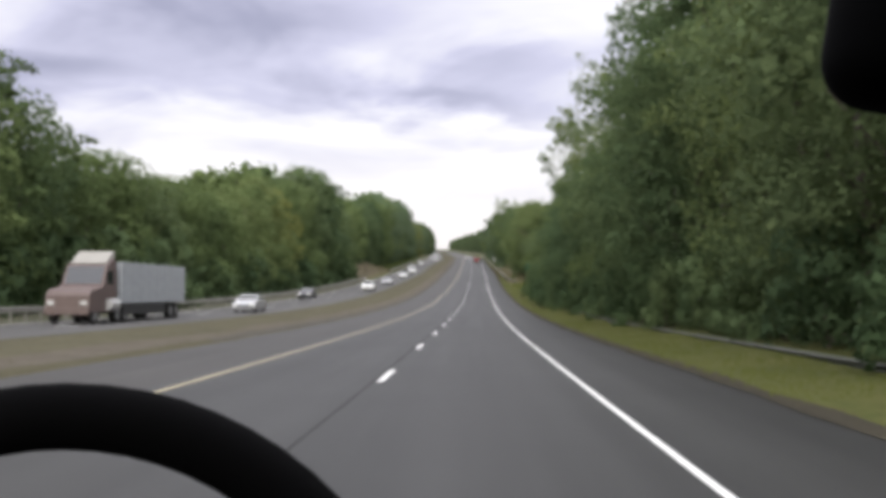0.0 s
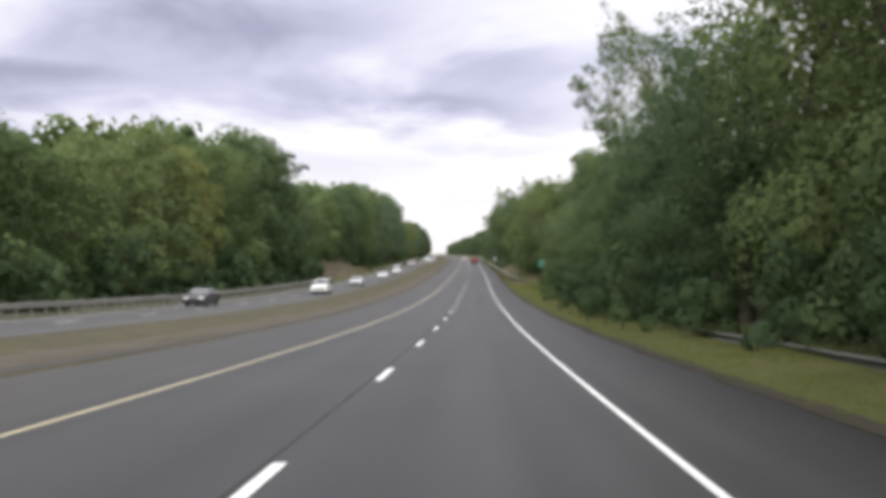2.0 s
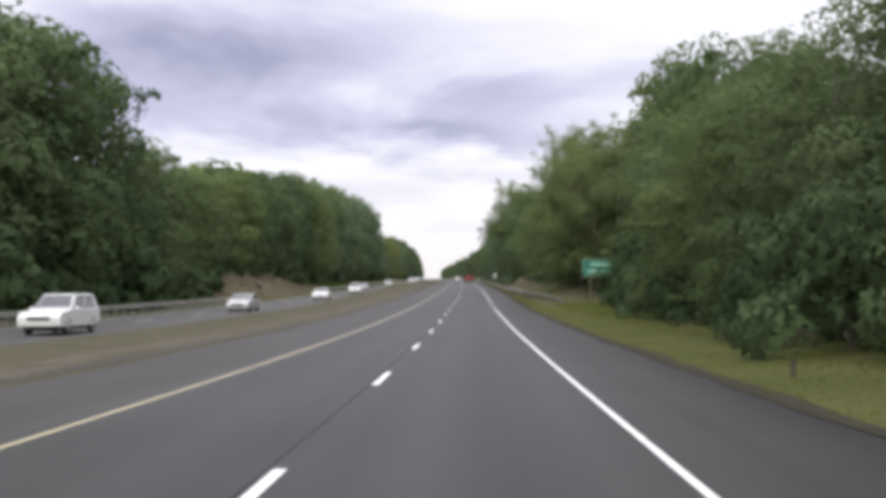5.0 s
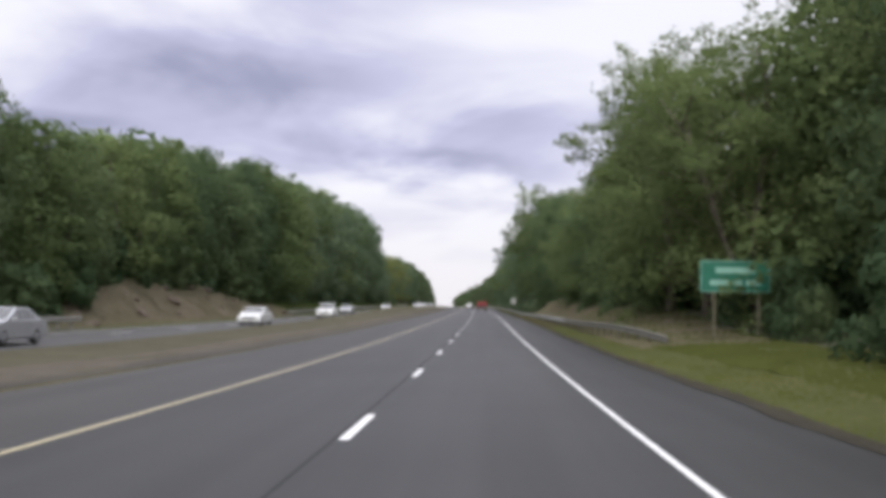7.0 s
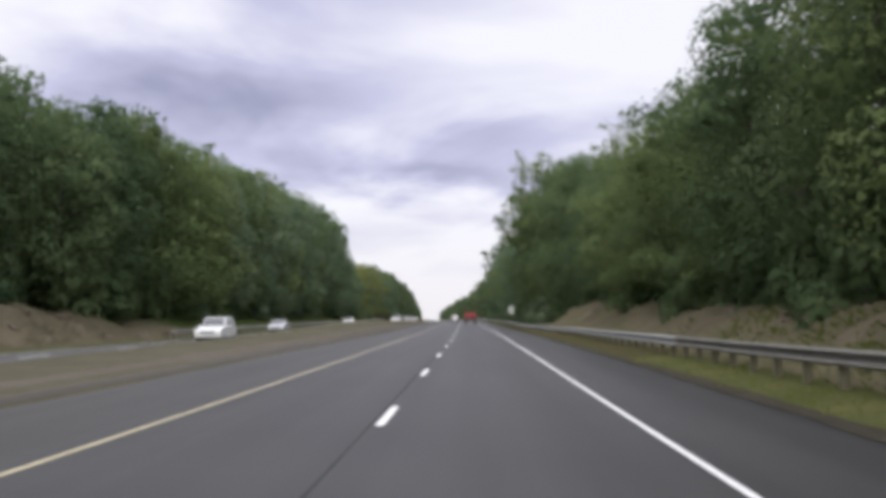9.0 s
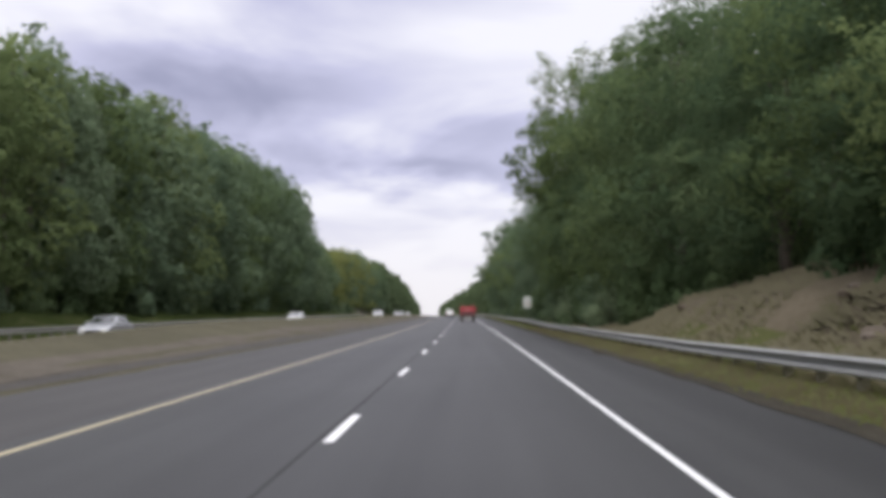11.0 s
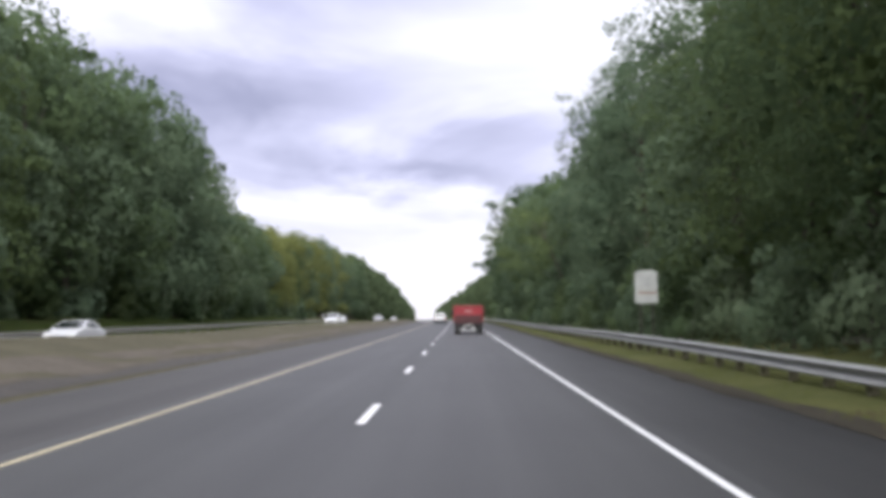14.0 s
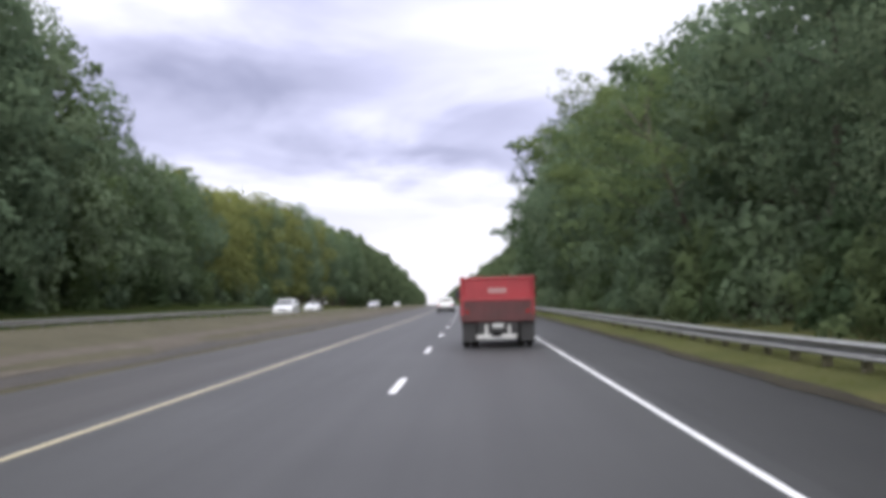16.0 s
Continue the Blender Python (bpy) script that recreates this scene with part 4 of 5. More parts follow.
# ---- trees ----
def crown_mesh(name, seed, blobs, leaves, envelope, mat, leaf=0.45, low=0.12, lump=(2.0, 3.2), height=20.0, big=2.2, core=26, sprays=0):
    """Many small leaf clumps on the skins of uneven lumps; envelope(u) is the crown's radius at height share u."""
    rng = np.random.default_rng(seed)
    centers, radii = [], []
    for k in range(blobs):
        u = low + (0.97 - low) * (k + rng.random()) / blobs
        rad = envelope(u)
        a = k * 2.4 + rng.random() * 1.2
        rr = rad * (0.25 + 0.6 * rng.random())
        R = lump[0] + (lump[1] - lump[0]) * rng.random()
        R *= 0.55 + 0.45 * min(1.0, rad / 3.0)
        centers.append((rr * math.cos(a), rr * math.sin(a), u * height))
        radii.append(R)
    centers, radii = np.array(centers), np.array(radii)
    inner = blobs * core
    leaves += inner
    share = rng.choice(blobs, leaves, p=radii ** 2 / (radii ** 2).sum())
    d = rng.normal(size=(leaves, 3))
    out = centers[share] * np.array([1.0, 1.0, 0.0])
    out /= np.linalg.norm(out, axis=1)[:, None] + 0.5
    d = d + out * 0.9
    d[:, 2] += 0.3
    d /= np.linalg.norm(d, axis=1)[:, None]
    depth = 1.04 - 0.26 * rng.random(leaves) ** 1.5 + 0.1 * (rng.random(leaves) > 0.9) * rng.random(leaves)
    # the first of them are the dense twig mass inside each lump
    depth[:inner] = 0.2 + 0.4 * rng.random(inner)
    squash = np.array([1, 1, 0.85])
    pos = centers[share] + d * (radii[share] * depth)[:, None] * squash
    # loose sprays that stick out of the crown and fray its outline
    if sprays:
        per = 64
        which = rng.choice(blobs, sprays, p=radii ** 2 / (radii ** 2).sum())
        way = rng.normal(size=(sprays, 3)) * 0.5 + centers[which] * np.array([0.3, 0.3, 0.0]) + np.array([0, 0, 0.35])
        way /= np.linalg.norm(way, axis=1)[:, None]
        far = 0.7 + 0.9 * rng.random(sprays)
        k = np.repeat(np.arange(sprays), per)
        along = np.tile(np.linspace(0.0, 1.0, per), sprays)
        tip = centers[which][k] + way[k] * (radii[which][k] * 0.95 + far[k] * along)[:, None]
        tip += rng.normal(size=tip.shape) * (0.34 * (1.1 - 0.75 * along))[:, None]
        tip[:, 2] -= 0.35 * far[k] * along ** 2
        pos[-sprays * per:] = tip
    nrm = d + rng.normal(size=(leaves, 3)) * 0.5
    nrm /= np.linalg.norm(nrm, axis=1)[:, None]
    ref = rng.normal(size=(leaves, 3))
    a = np.cross(nrm, ref)
    a /= np.linalg.norm(a, axis=1)[:, None]
    b = np.cross(nrm, a)
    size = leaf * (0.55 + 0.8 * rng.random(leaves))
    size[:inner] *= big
    a, b = a * size[:, None], b * (size * 0.72)[:, None]
    sag = nrm * (size * 0.22)[:, None]
    jit = 0.66 + 0.7 * rng.random((leaves, 3, 1))
    mid = pos[:, None, :]
    blades = mid + (np.stack([-a * 0.62 - b * 0.4, a * 0.62 - b * 0.34, b * 0.72 + sag], axis=1)) * jit
    verts = blades.reshape(-1, 3).tolist()
    faces = np.arange(leaves * 3).reshape(-1, 3).tolist()
    me = bpy.data.meshes.new(name)
    me.from_pydata(verts, [], faces)
    me.materials.append(mat)
    me.polygons.foreach_set("use_smooth", [True] * len(me.polygons))
    me.update()
    # leaves of one lump share its rounded lie, so the lump catches the light as a whole
    lie = d * 0.8 + nrm * 0.22
    lie /= np.linalg.norm(lie, axis=1)[:, None]
    me.normals_split_custom_set_from_vertices(np.repeat(lie, 3, axis=0).tolist())
    return me, centers


def trunk_mesh(name, seed, centers, height, base_r=0.32, lean=0.6):
    rng = random.Random(seed)
    verts, faces = [], []

    def limb(points, r0, r1, seg):
        start = len(verts)
        n = len(points)
        for i, p in enumerate(points):
            r = r0 + (r1 - r0) * i / (n - 1)
            if i == 0 and r0 > 0.2:
                r *= 1.35
            for k in range(seg):
                a = 2 * math.pi * k / seg
                verts.append((p[0] + r * math.cos(a), p[1] + r * math.sin(a), p[2]))
        for i in range(n - 1):
            for k in range(seg):
                a, b = start + i * seg + k, start + i * seg + (k + 1) % seg
                faces.append((a, b, b + seg, a + seg))
        faces.append(tuple(start + (n - 1) * seg + k for k in range(seg)))

    spine = [(lean * math.sin(i * 0.7 + seed) * i / 7, lean * math.cos(i * 0.9 + seed) * i / 7, height * 0.9 * i / 7 - (0.6 if i == 0 else 0)) for i in range(8)]
    limb(spine, base_r, base_r * 0.16, 8)
    for c in centers[2::2]:
        z = max(0.06 * height, c[2] - 0.075 * height - rng.random() * 0.125 * height)
        f = min(6.99, max(0, z / (height * 0.9) * 7))
        i = int(f)
        p = [spine[i][k] + (spine[i + 1][k] - spine[i][k]) * (f - i) for k in range(3)]
        mid = ((p[0] + c[0]) / 2, (p[1] + c[1]) / 2, (p[2] + c[2]) / 2 - 0.3)
        limb([p, mid, tuple(c)], base_r * 0.32, base_r * 0.08, 5)
    return mesh_of(name, verts, faces, M_BARK, smooth=True)


def broad(u):
    return 4.6 * math.sin(math.pi * min(1.0, u ** 0.75 * 0.93 + 0.05)) ** 0.7


def tall(u):
    return 3.7 * math.sin(math.pi * min(1.0, u ** 0.9 * 0.9 + 0.08)) ** 0.6


def open_top(u):
    return 4.4 * (0.35 + 0.65 * math.sin(math.pi * min(1.0, u * 0.95)))


KINDS, BACK, ACROSS = [], [], []
for name, seed, blobs, share, env, mat in (
    ("oak_tree", 11, 25, 1.0, broad, M_LEAF),
    ("maple_tree", 12, 22, 0.95, tall, M_LEAF),
    ("ash_tree", 13, 20, 0.8, open_top, M_LEAF),
    ("hickory_tree", 14, 26, 1.0, broad, M_LEAF_OLIVE),
    ("birch_tree", 15, 23, 0.9, tall, M_LEAF_OLIVE),
    ("beech_tree", 16, 24, 1.0, broad, M_LEAF_YELLOW),
    ("linden_tree", 17, 25, 1.0, broad, M_LEAF_HAZED),
    ("elm_tree", 18, 23, 0.95, tall, M_LEAF_HAZED),
):
    # crowns in three grades: near the lanes, across the median, behind the first row
    for grade_list, shift, leaves, leaf in ((KINDS, 0, 14600, 0.175), (ACROSS, 20, 5200, 0.335), (BACK, 40, 620, 1.0)):
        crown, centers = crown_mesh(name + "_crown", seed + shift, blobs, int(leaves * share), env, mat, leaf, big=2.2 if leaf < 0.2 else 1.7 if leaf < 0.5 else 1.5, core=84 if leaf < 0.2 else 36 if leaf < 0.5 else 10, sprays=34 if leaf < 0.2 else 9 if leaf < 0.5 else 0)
        grade_list.append((name, crown, trunk_mesh(name + "_trunk", seed + shift, centers, 20.0)))
WORDS = {"oak_tree": "broad dark green deciduous tree at the roadside", "maple_tree": "tall dark green deciduous tree in the roadside wood", "ash_tree": "loose-crowned green tree with gaps between its limbs", "hickory_tree": "broad olive-green tree in the roadside wood", "birch_tree": "slender olive-green tree in the roadside wood", "beech_tree": "yellowing green tree in the roadside wood", "linden_tree": "broad green tree in the roadside wood, haze painted into its leaves", "elm_tree": "tall green tree in the roadside wood, haze painted into its leaves"}


def tree(kind, s, lat, up, height, wide, turn, group, back=False):
    near = lat > 0 and s < 420
    if back:
        grade_list = ACROSS if near and (170 < s < 245 or 335 < s < 400) else BACK
    else:
        grade_list = KINDS if near else ACROSS
    name, crown, trunk = grade_list[kind]
    p = at(s, lat, up)
    t = thing(name, Matrix.LocRotScale(p, Euler((0, 0, turn)), (wide * height / 20, wide * height / 20, height / 20)), WORDS[name], "tree", group)
    part("trunk", trunk, None, t)
    part("crown", crown, None, t)
    return t


LEFT_TOP = [(0, 18), (76, 18), (84, 15.5), (104, 14.2), (120, 13.6), (136, 14.2), (152, 17), (168, 19), (185, 20.5), (195, 22), (207, 23), (214, 22.5), (224, 18), (232, 15.5), (244, 14.7), (258, 16), (270, 17.5), (282, 18.7), (300, 20.7), (314, 22.2), (322, 22.3), (330, 21), (342, 21.6), (352, 23), (362, 24.5), (373, 24.8), (400, 25.6), (420, 25.8), (440, 26.8), (452, 25.4), (461, 24), (467, 21.5), (474, 18.5), (482, 17), (510, 16.7), (540, 18.2), (568, 19.2), (590, 20), (640, 20), (800, 19)]
RIGHT_TOP = [(0, 20), (75, 20), (85, 17), (95, 14.5), (112, 13.2), (126, 12), (132, 11.2), (150, 11.5), (170, 12.5), (186, 12), (192, 13), (198, 17.5), (204, 20.5), (210, 21.5), (217, 20.2), (222, 20), (228, 20.2), (236, 19.4), (246, 16.4), (265, 14.5), (280, 13), (290, 13.3), (302, 14.5), (314, 18), (325, 20), (343, 21.5), (350, 23), (360, 22.5), (367, 18.5), (385, 17.5), (400, 18), (410, 18), (418, 16.8), (430, 17), (445, 17), (458, 17.8), (475, 19.5), (498, 20.5), (506, 23), (516, 20), (540, 20), (556, 18.5), (580, 18), (640, 18), (800, 19)]


def woods():
    rng = random.Random(7)
    def pick(s, side):
        if side < 0 and 505 < s < 606 and rng.random() < (0.95 if s < 545 else 0.5):
            return 5
        if side < 0 and 84 < s < 168 and rng.random() < 0.3:
            return 5
        # uphill most trees take the leaves with haze in their colour
        if s > (335 if side < 0 else 362) and rng.random() < 0.6:
            return 6 if rng.random() < 0.55 else 7
        if (side < 0 and (s < 190 or 300 < s < 400) or side > 0 and (205 < s < 300 or 385 < s < 440)) and rng.random() < 0.6:
            return 3 if rng.random() < 0.6 else 4
        q = rng.random()
        return 0 if q < 0.34 else 1 if q < 0.62 else 2 if q < 0.74 else 3 if q < 0.88 else 4
    for side, tops, front, group in ((-1, LEFT_TOP, -31.0, "trees left of the road"), (1, RIGHT_TOP, 13.0, "trees right of the road")):
        s = 22.0 if side > 0 else 62.0
        while s < 660:
            H = table(tops, s) * (0.88 + 0.14 * rng.random()) * (1.03 if side < 0 else 1.0)
            lat = front + side * rng.random() * 1.8 + (max(0.0, s - 540) * 0.03 if side < 0 else 0.0)
            wide = (1.0 + 0.25 * rng.random()) * min(1.35, max(1.0, 17 / H))
            if side > 0 and 174 < s < 228:
                lat += 1.0 if s < 183 else 3.0 if s < 192 else 7.4 if s < 217 else 1.6
            if side > 0 and 378 < s < 410:
                lat -= 1.0
            if side > 0 and s > 520:
                lat += min(9.0, (s - 520) * 0.07)
            up = 0.3 + (table(LEFT_ROCK, s) if side < 0 else table(RIGHT_BANK, s))
            tree(pick(s, side), s, lat, up - 0.2, H - up * 0.9, wide, rng.random() * 6.28, group)
            s += (5.2 + 2.6 * rng.random()) * (1 if H > 14 else 0.85) * (1 if s < 520 else 1.25)
        s = 24.0 if side > 0 else 66.0
        while s < 660:
            H = table(tops, s) * (0.92 + 0.16 * rng.random())
            tree(pick(s, side), s, front + side * (7.0 + 4.5 * rng.random()), 1.2, H, 1.1 + 0.2 * rng.random(), rng.random() * 6.28, group, True)
            s += 9.0 + 4.0 * rng.random()


woods()


def loose(u):
    return 5.6 * (0.45 + 0.55 * math.sin(math.pi * min(1.0, 0.12 + u * 0.85)))


def overhanging_trees():
    """Old loose-crowned trees behind the front row that lean out over the verge."""
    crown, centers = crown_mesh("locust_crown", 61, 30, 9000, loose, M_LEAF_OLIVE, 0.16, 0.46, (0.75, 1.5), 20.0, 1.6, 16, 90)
    trunk = trunk_mesh("locust_trunk", 61, centers, 20.0, 0.2)
    lean = Matrix.Identity(4)
    lean[0][2] = -0.33
    crown.transform(lean)
    trunk.transform(lean)
    # along the road, offset, height, spread, turn
    for s, lat, height, wide, turn in ((84, 18.3, 20.0, 1.0, 0.2), (141, 20.8, 25.0, 0.8, 0.4), (148, 23.5, 26.0, 0.9, -0.5), (221, 16.4, 13.5, 1.5, 0.2), (228, 18.0, 17.5, 1.2, -0.4), (359, 15.6, 19.5, 1.0, 0.5), (352, 18.0, 24.0, 1.0, -0.3), (428.5, 13.1, 10.8, 1.65, 0.2)):
        k = wide * height / 20
        t = thing("locust_tree", Matrix.LocRotScale(at(s, lat, table(RIGHT_BANK, s)), Euler((0, 0, turn)), (k, k, height / 20)), "loose-crowned tree with boughs over the verge", "tree", "trees right of the road")
        part("trunk", trunk, None, t)
        part("crown", crown, None, t)


overhanging_trees()


def clump_cloud(name, mat, spots, label):
    """Leaf clumps in one mesh, for woods that nobody could count."""
    rng = np.random.default_rng(5)
    n = len(spots)
    pos = np.array([s[:3] for s in spots])
    size = np.array([s[3] for s in spots]) * (0.6 + 0.8 * rng.random(n))
    nrm = rng.normal(size=(n, 3)) + np.array([0, -0.7, 0.6])
    nrm /= np.linalg.norm(nrm, axis=1)[:, None]
    a = np.cross(nrm, rng.normal(size=(n, 3)))
    a /= np.linalg.norm(a, axis=1)[:, None]
    b = np.cross(nrm, a)
    a, b = a * size[:, None] * 0.6, b * size[:, None] * 0.45
    quads = np.stack([pos - a, pos - b, pos + a, pos + b], axis=1).reshape(-1, 3)
    me = bpy.data.meshes.new(name)
    me.from_pydata(quads.tolist(), [], np.arange(n * 4).reshape(-1, 4).tolist())
    me.materials.append(mat)
    me.update()
    return tagged(new(name, me), label, "woods", "", "stuff")


def deep_woods():
    """The wood behind the first rows, and the far woods up the hill."""
    rng = random.Random(21)
    spots = []
    for side, tops, front in ((-1, LEFT_TOP, -31.0), (1, RIGHT_TOP, 13.0)):
        for _ in range(21000):
            s = -130 + 800 * rng.random()
            H = table(tops, s)
            u = rng.random()
            lat = front + side * (9 + 8 * rng.random()) + (min(8.0, max(0, s - 520) * 0.07) if side > 0 else 0.0)
            spots.append((*at(s, lat, 0.5 + u * H * (0.86 + 0.1 * math.sin(s * 0.45) + 0.05 * math.sin(s * 1.3))), 1.7))
    # the canopy goes on away from the road
    for side, tops, front in ((-1, LEFT_TOP, -31.0), (1, RIGHT_TOP, 13.0)):
        for _ in range(13000):
            s, off = -50 + 900 * rng.random(), 16 + 74 * rng.random()
            H = table(tops, s) * 0.72 * (1 + 0.2 * math.sin(s * 0.9 + off * 0.7) * math.sin(s * 0.53 - off * 0.9))
            spots.append((*at(s, front + side * off, 1.0 + H * (0.75 + 0.25 * rng.random())), 4.2))
        for _ in range(9000):
            s, off = -300 + 1300 * rng.random(), 85 + 260 * rng.random() ** 1.3
            H = table(tops, s) * 0.75 * (1 + 0.2 * math.sin(s * 0.31 + off * 0.2) * math.sin(s * 0.17 - off * 0.27))
            p = at(s, front + side * 47, 2.5 + H * (0.8 + 0.25 * rng.random()))
            spots.append((p.x + side * (off - 47), p.y, p.z, 9.0))
    clump_cloud("deep_woods", M_LEAF_FAR, spots, "dense dark green woodland behind the roadside trees")
    spots = []
    for side, front in ((-1, -29.5), (1, 20.0)):
        s = 650.0
        while s < 2300:
            H = table(LEFT_TOP if side < 0 else RIGHT_TOP, s) * (0.8 + 0.3 * rng.random())
            c = front + side * (1 + 7 * rng.random()) + (min(8.0, (s - 540) * 0.03) if side < 0 else 0.0)
            R = 3.6 + 2 * rng.random()
            for _ in range(64):
                a, u = rng.random() * 6.28, rng.random()
                rad = R * (0.5 + 0.5 * math.sin(math.pi * min(1, u ** 0.8))) * (0.7 + 0.3 * rng.random())
                spots.append((*at(s + rad * math.sin(a), c + rad * math.cos(a), 0.5 + u * H), 2.2))
            s += 2.6 if s < 1000 else 5.0
    clump_cloud("far_woods", M_LEAF_FAR, spots, "distant dark green woods along the climbing road")


deep_woods()


# ---- undergrowth ----
def shrubs():
    near, far = [], []
    for seed, mat in ((31, M_LEAF_SHRUB), (32, M_LEAF_SHRUB), (33, M_LEAF), (34, M_LEAF_HAZED)):
        for grade_list, leaves, leaf in ((near, 1700, 0.135), (far, 600, 0.31)):
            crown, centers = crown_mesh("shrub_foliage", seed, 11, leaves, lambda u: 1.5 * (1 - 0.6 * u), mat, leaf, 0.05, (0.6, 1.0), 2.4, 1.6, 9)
            grade_list.append((crown, trunk_mesh("shrub_stem", seed, centers, 2.0, 0.05, 0.1)))
    rng = random.Random(3)
    for side, lat0, step, kinds, group in ((-1, -27.6, 3.1, far, "shrubs at the wood's edge, far side"), (1, 10.2, 3.1, near, "shrubs at the wood's edge, near side"), (1, 13.6, 7.5, far, "shrubs under the trees")):
        s = 24.0 if side > 0 else 66.0
        while s < (560 if lat0 < 13 else 420):
            rock = table(LEFT_ROCK, s) if side < 0 else table(RIGHT_BANK, s)
            lat = lat0 + side * rng.random() * 1.6 + side * min(2.6, rock * 1.1)
            if side < 0 and s > 306:
                lat -= 1.6
            if side > 0 and 197 < s < 232:
                lat += 4.6 if lat0 < 13 else 5.0
            elif side > 0 and 184 < s < 198:
                lat += 1.5
            elif side > 0 and 88 < s < 133:
                lat -= 0.9
            k = 0.8 + 0.8 * rng.random() if side > 0 else 1.0 + 1.2 * rng.random()
            p = at(s, lat, 0.05 + rock * (0.75 if side > 0 else 0.85))
            # past 330 m half the shrubs get the haze-tinted leaves too
            turn, tall_k, pick = rng.random() * 6.28, k * (0.8 + 0.5 * rng.random()), rng.randrange(3) if s < 330 else 2 + rng.randrange(2)
            ob = thing("shrub", Matrix.LocRotScale(p, Euler((0, 0, turn)), (k, k, tall_k)), "dense green shrub at the edge of the wood", "shrub", group)
            part("foliage", kinds[pick][0], None, ob)
            part("stem", kinds[pick][1], None, ob)
            s += (step * (0.55 if lat0 > 13 and s > 212 else 1.0) + 1.8 * rng.random())


shrubs()


# ---- grass tufts ----
def grass(name, mat, area, count, tall_by, label, seed, lean=1.6):
    # lighting set by shape: blades lean ahead, hiding their darker undersides
    rng = random.Random(seed)
    verts, faces = [], []
    for _ in range(count):
        s, lat, up = area(rng)
        p = at(s, lat, up - 0.03)
        h = tall_by * (0.5 + rng.random())
        w = h * (0.5 + 0.5 * rng.random())
        a = (rng.random() - 0.5) * 1.2
        dx, dy = math.cos(a) * w, math.sin(a) * w
        lx, ly = (rng.random() - 0.5) * h * 1.6, (0.8 + rng.random()) * h * lean
        i = len(verts)
        verts += [(p.x - dx * 0.5, p.y - dy * 0.5, p.z), (p.x + dx * 0.5, p.y + dy * 0.5, p.z), (p.x + lx + dx * 0.3, p.y + ly + dy * 0.3, p.z + h), (p.x + lx - dx * 0.35, p.y + ly - dy * 0.35, p.z + h * 0.8)]
        # the blade's upper side looks at the sky
        faces.append((i, i + 1, i + 2, i + 3) if dx * ly - dy * lx > 0 else (i + 3, i + 2, i + 1, i))
    me = mesh_of(name, verts, faces, mat, smooth=True)
    # upright normals make every blade catch light like level ground
    me.normals_split_custom_set_from_vertices([(0, 0, 1)] * len(verts))
    return tagged(new(name, me), label, "grass", "", "stuff")


def level(s, lat):
    pts = cross_section(s)
    for (a, va), (b, vb) in zip(pts, pts[1:]):
        if a <= lat <= b:
            return va + (vb - va) * (lat - a) / (b - a)
    return 0.0


def spot(lat0, lat1, s0, s1, power=1.0):
    def area(rng):
        s = s0 + (s1 - s0) * rng.random()
        lat = lat0 + (lat1 - lat0) * rng.random() ** power
        return s, lat, level(s, lat)
    return area


ribbon("gravel_strip", M_GRAVEL, -40, 560, lambda s: [(lat, level(s, lat) + 0.006) for lat in (-9.7 + rough_noise(s, 11, 0.5, 0.09), -8.9, -8.1 + rough_noise(s, 7, 0.3, 0.15))], 4.0, "pale pinkish gravel strip along the median grass", "gravel")
ribbon("soil_edge", M_SOIL, -40, 560, lambda s: [(6.4 + rough_noise(s, 17, 0.16, 0.4), -0.016), (6.6, -0.012), (6.84 + rough_noise(s, 19, 0.22, 0.35), level(s, 6.9) + 0.015)], 1.5, "brown soil and dead grass crumbling over the asphalt edge", "soil")
ribbon("gutter", M_LITTER, 40, 560, lambda s: [(lat, level(s, lat) + 0.006) for lat in (-8.05 + rough_noise(s, 7, 0.3, 0.15), -7.55)], 4.0, "dark wet leaf litter along the median's edge", "gutter")

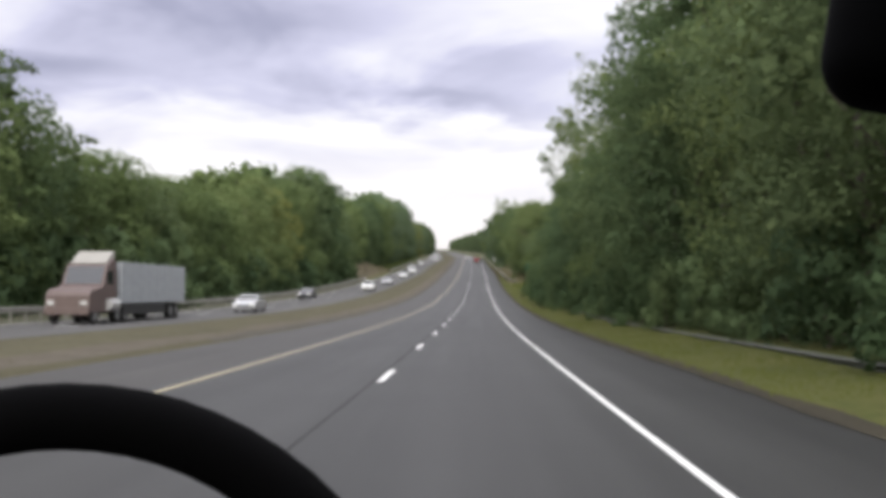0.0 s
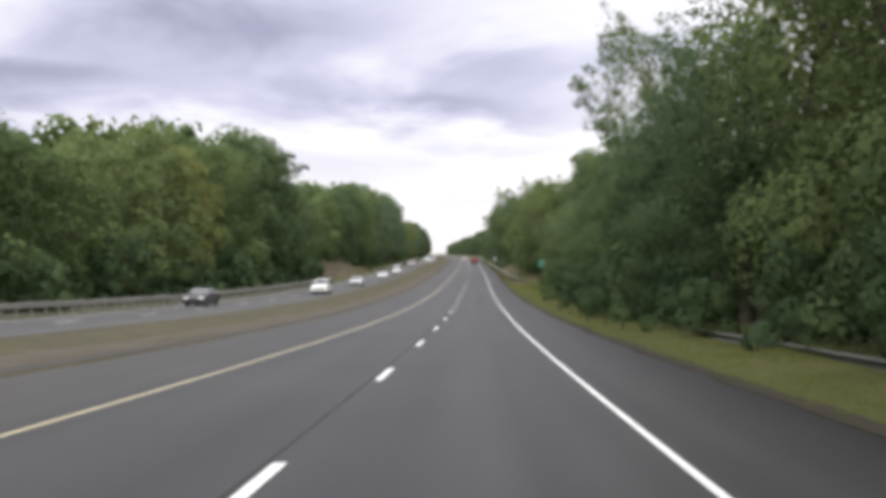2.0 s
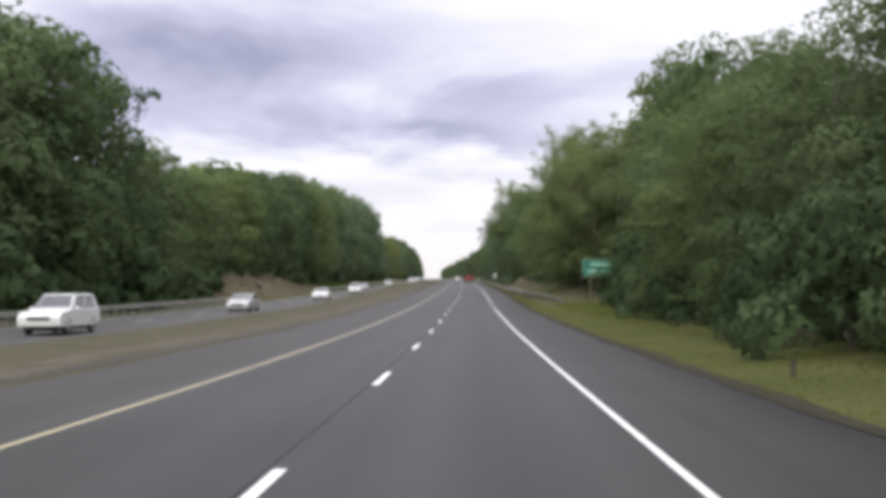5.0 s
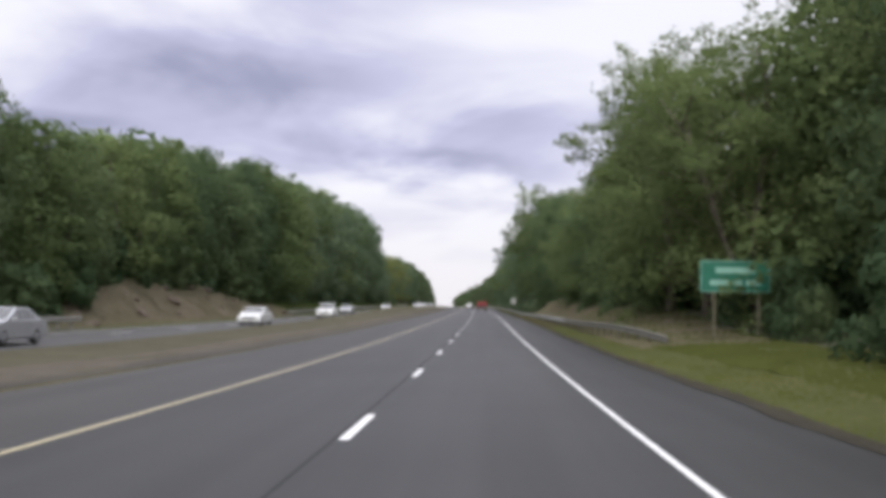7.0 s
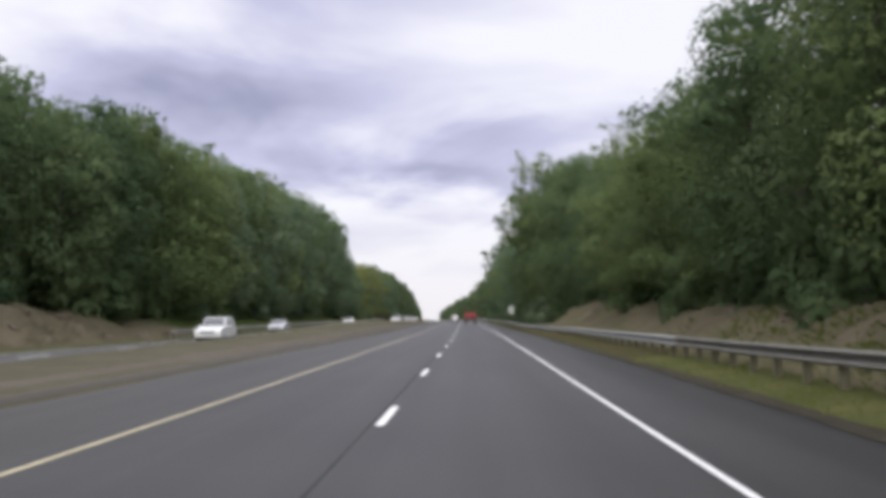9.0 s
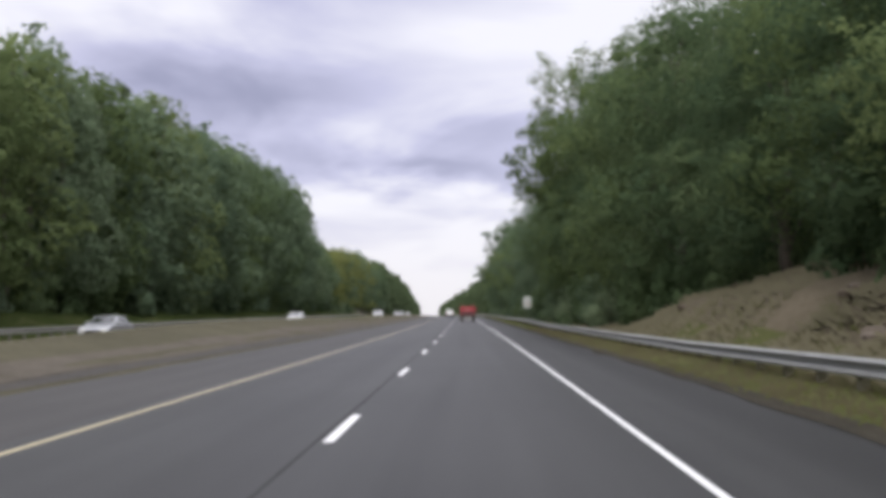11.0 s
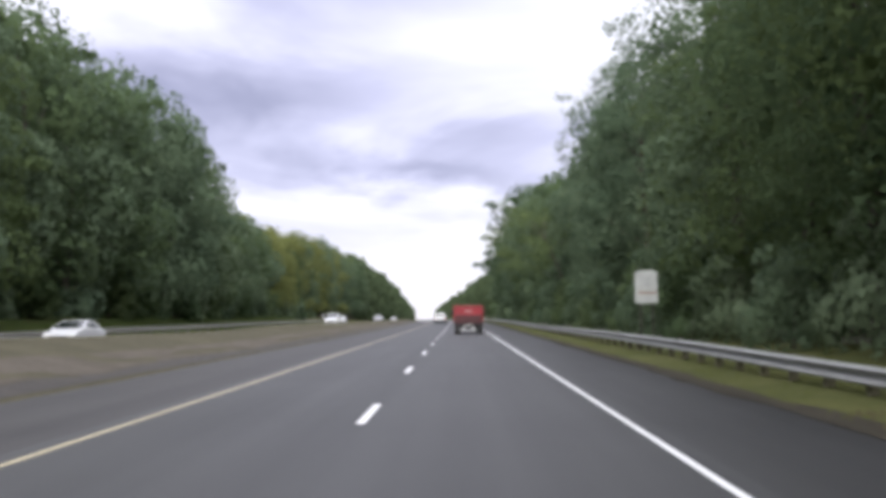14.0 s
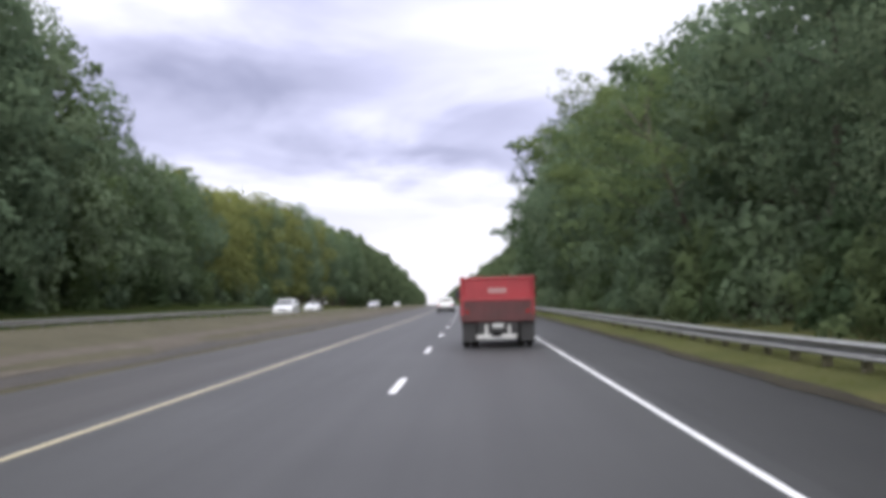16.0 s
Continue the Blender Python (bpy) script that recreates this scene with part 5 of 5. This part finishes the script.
grass("verge_grass", M_BLADE, spot(6.7, 10.6, 20, 330), 32000, 0.06, "yellow-green grass of the roadside verge", 41)
grass("verge_grass", M_BLADE, spot(6.7, 10.6, 318, 470), 11000, 0.045, "yellow-green grass below the guardrail", 48)
grass("verge_grass", M_DRYBLADE, spot(6.8, 9.8, 250, 352), 13000, 0.085, "dry tan grass below the guardrail", 49)
grass("verge_grass", M_BLADE, spot(9.0, 14.5, 186, 250), 12000, 0.13, "rough green grass round the sign posts", 50)
grass("median_grass", M_DRYBLADE, spot(-14.4, -7.5, 10, 470), 14000, 0.04, "short dry tan grass on the median", 42)
grass("far_verge_grass", M_GREENBLADE, spot(-30.0, -24.9, 308, 520), 16000, 0.26, "tall fresh green grass below the far wood", 45)
grass("edge_grass", M_DRYBLADE, spot(6.35, 7.0, 10, 470), 14000, 0.035, "ragged brown grass over the shoulder's edge", 47)
grass("bank_grass", M_PALEBLADE, spot(8.4, 14, 212, 344), 25000, 0.15, "dry tan grass on the bank behind the guardrail", 43)
grass("bank_grass", M_PALEBLADE, spot(-31, -24.6, 230, 310), 9000, 0.18, "dry brown grass on the rocky bank", 44)


# ---- loose rock on the banks ----
def rocks():
    rng = random.Random(9)
    meshes = []
    for k in range(3):
        bm = bmesh.new()
        bmesh.ops.create_icosphere(bm, subdivisions=2, radius=0.5)
        for v in bm.verts:
            v.co *= 1 + 0.5 * noise.noise(v.co * 1.7 + Vector((k * 7, 0, 0)))
            v.co.z *= 0.62
        me = bpy.data.meshes.new("rock")
        bm.to_mesh(me)
        bm.free()
        me.materials.append(M_ROCK)
        meshes.append(me)
    for side, s0, s1, a, b, n in ((-1, 234, 304, -31, -25.2, 46), (1, 216, 322, 9.8, 12.6, 22)):
        for _ in range(n):
            s, lat = s0 + (s1 - s0) * rng.random(), a + (b - a) * rng.random()
            k = 0.35 + 1.0 * rng.random() ** 2 if side < 0 else 0.25 + 0.45 * rng.random() ** 2
            p = at(s, lat, level(s, lat) + 0.05 * k)
            ob = new("rock", meshes[rng.randrange(3)])
            ob.matrix_world = Matrix.LocRotScale(p, Euler((rng.random() * 0.5, rng.random() * 0.5, rng.random() * 6)), (k * 1.3, k, k))
            tagged(ob, "weathered brown rock on the bank", "rock", "rocks on the banks")


rocks()
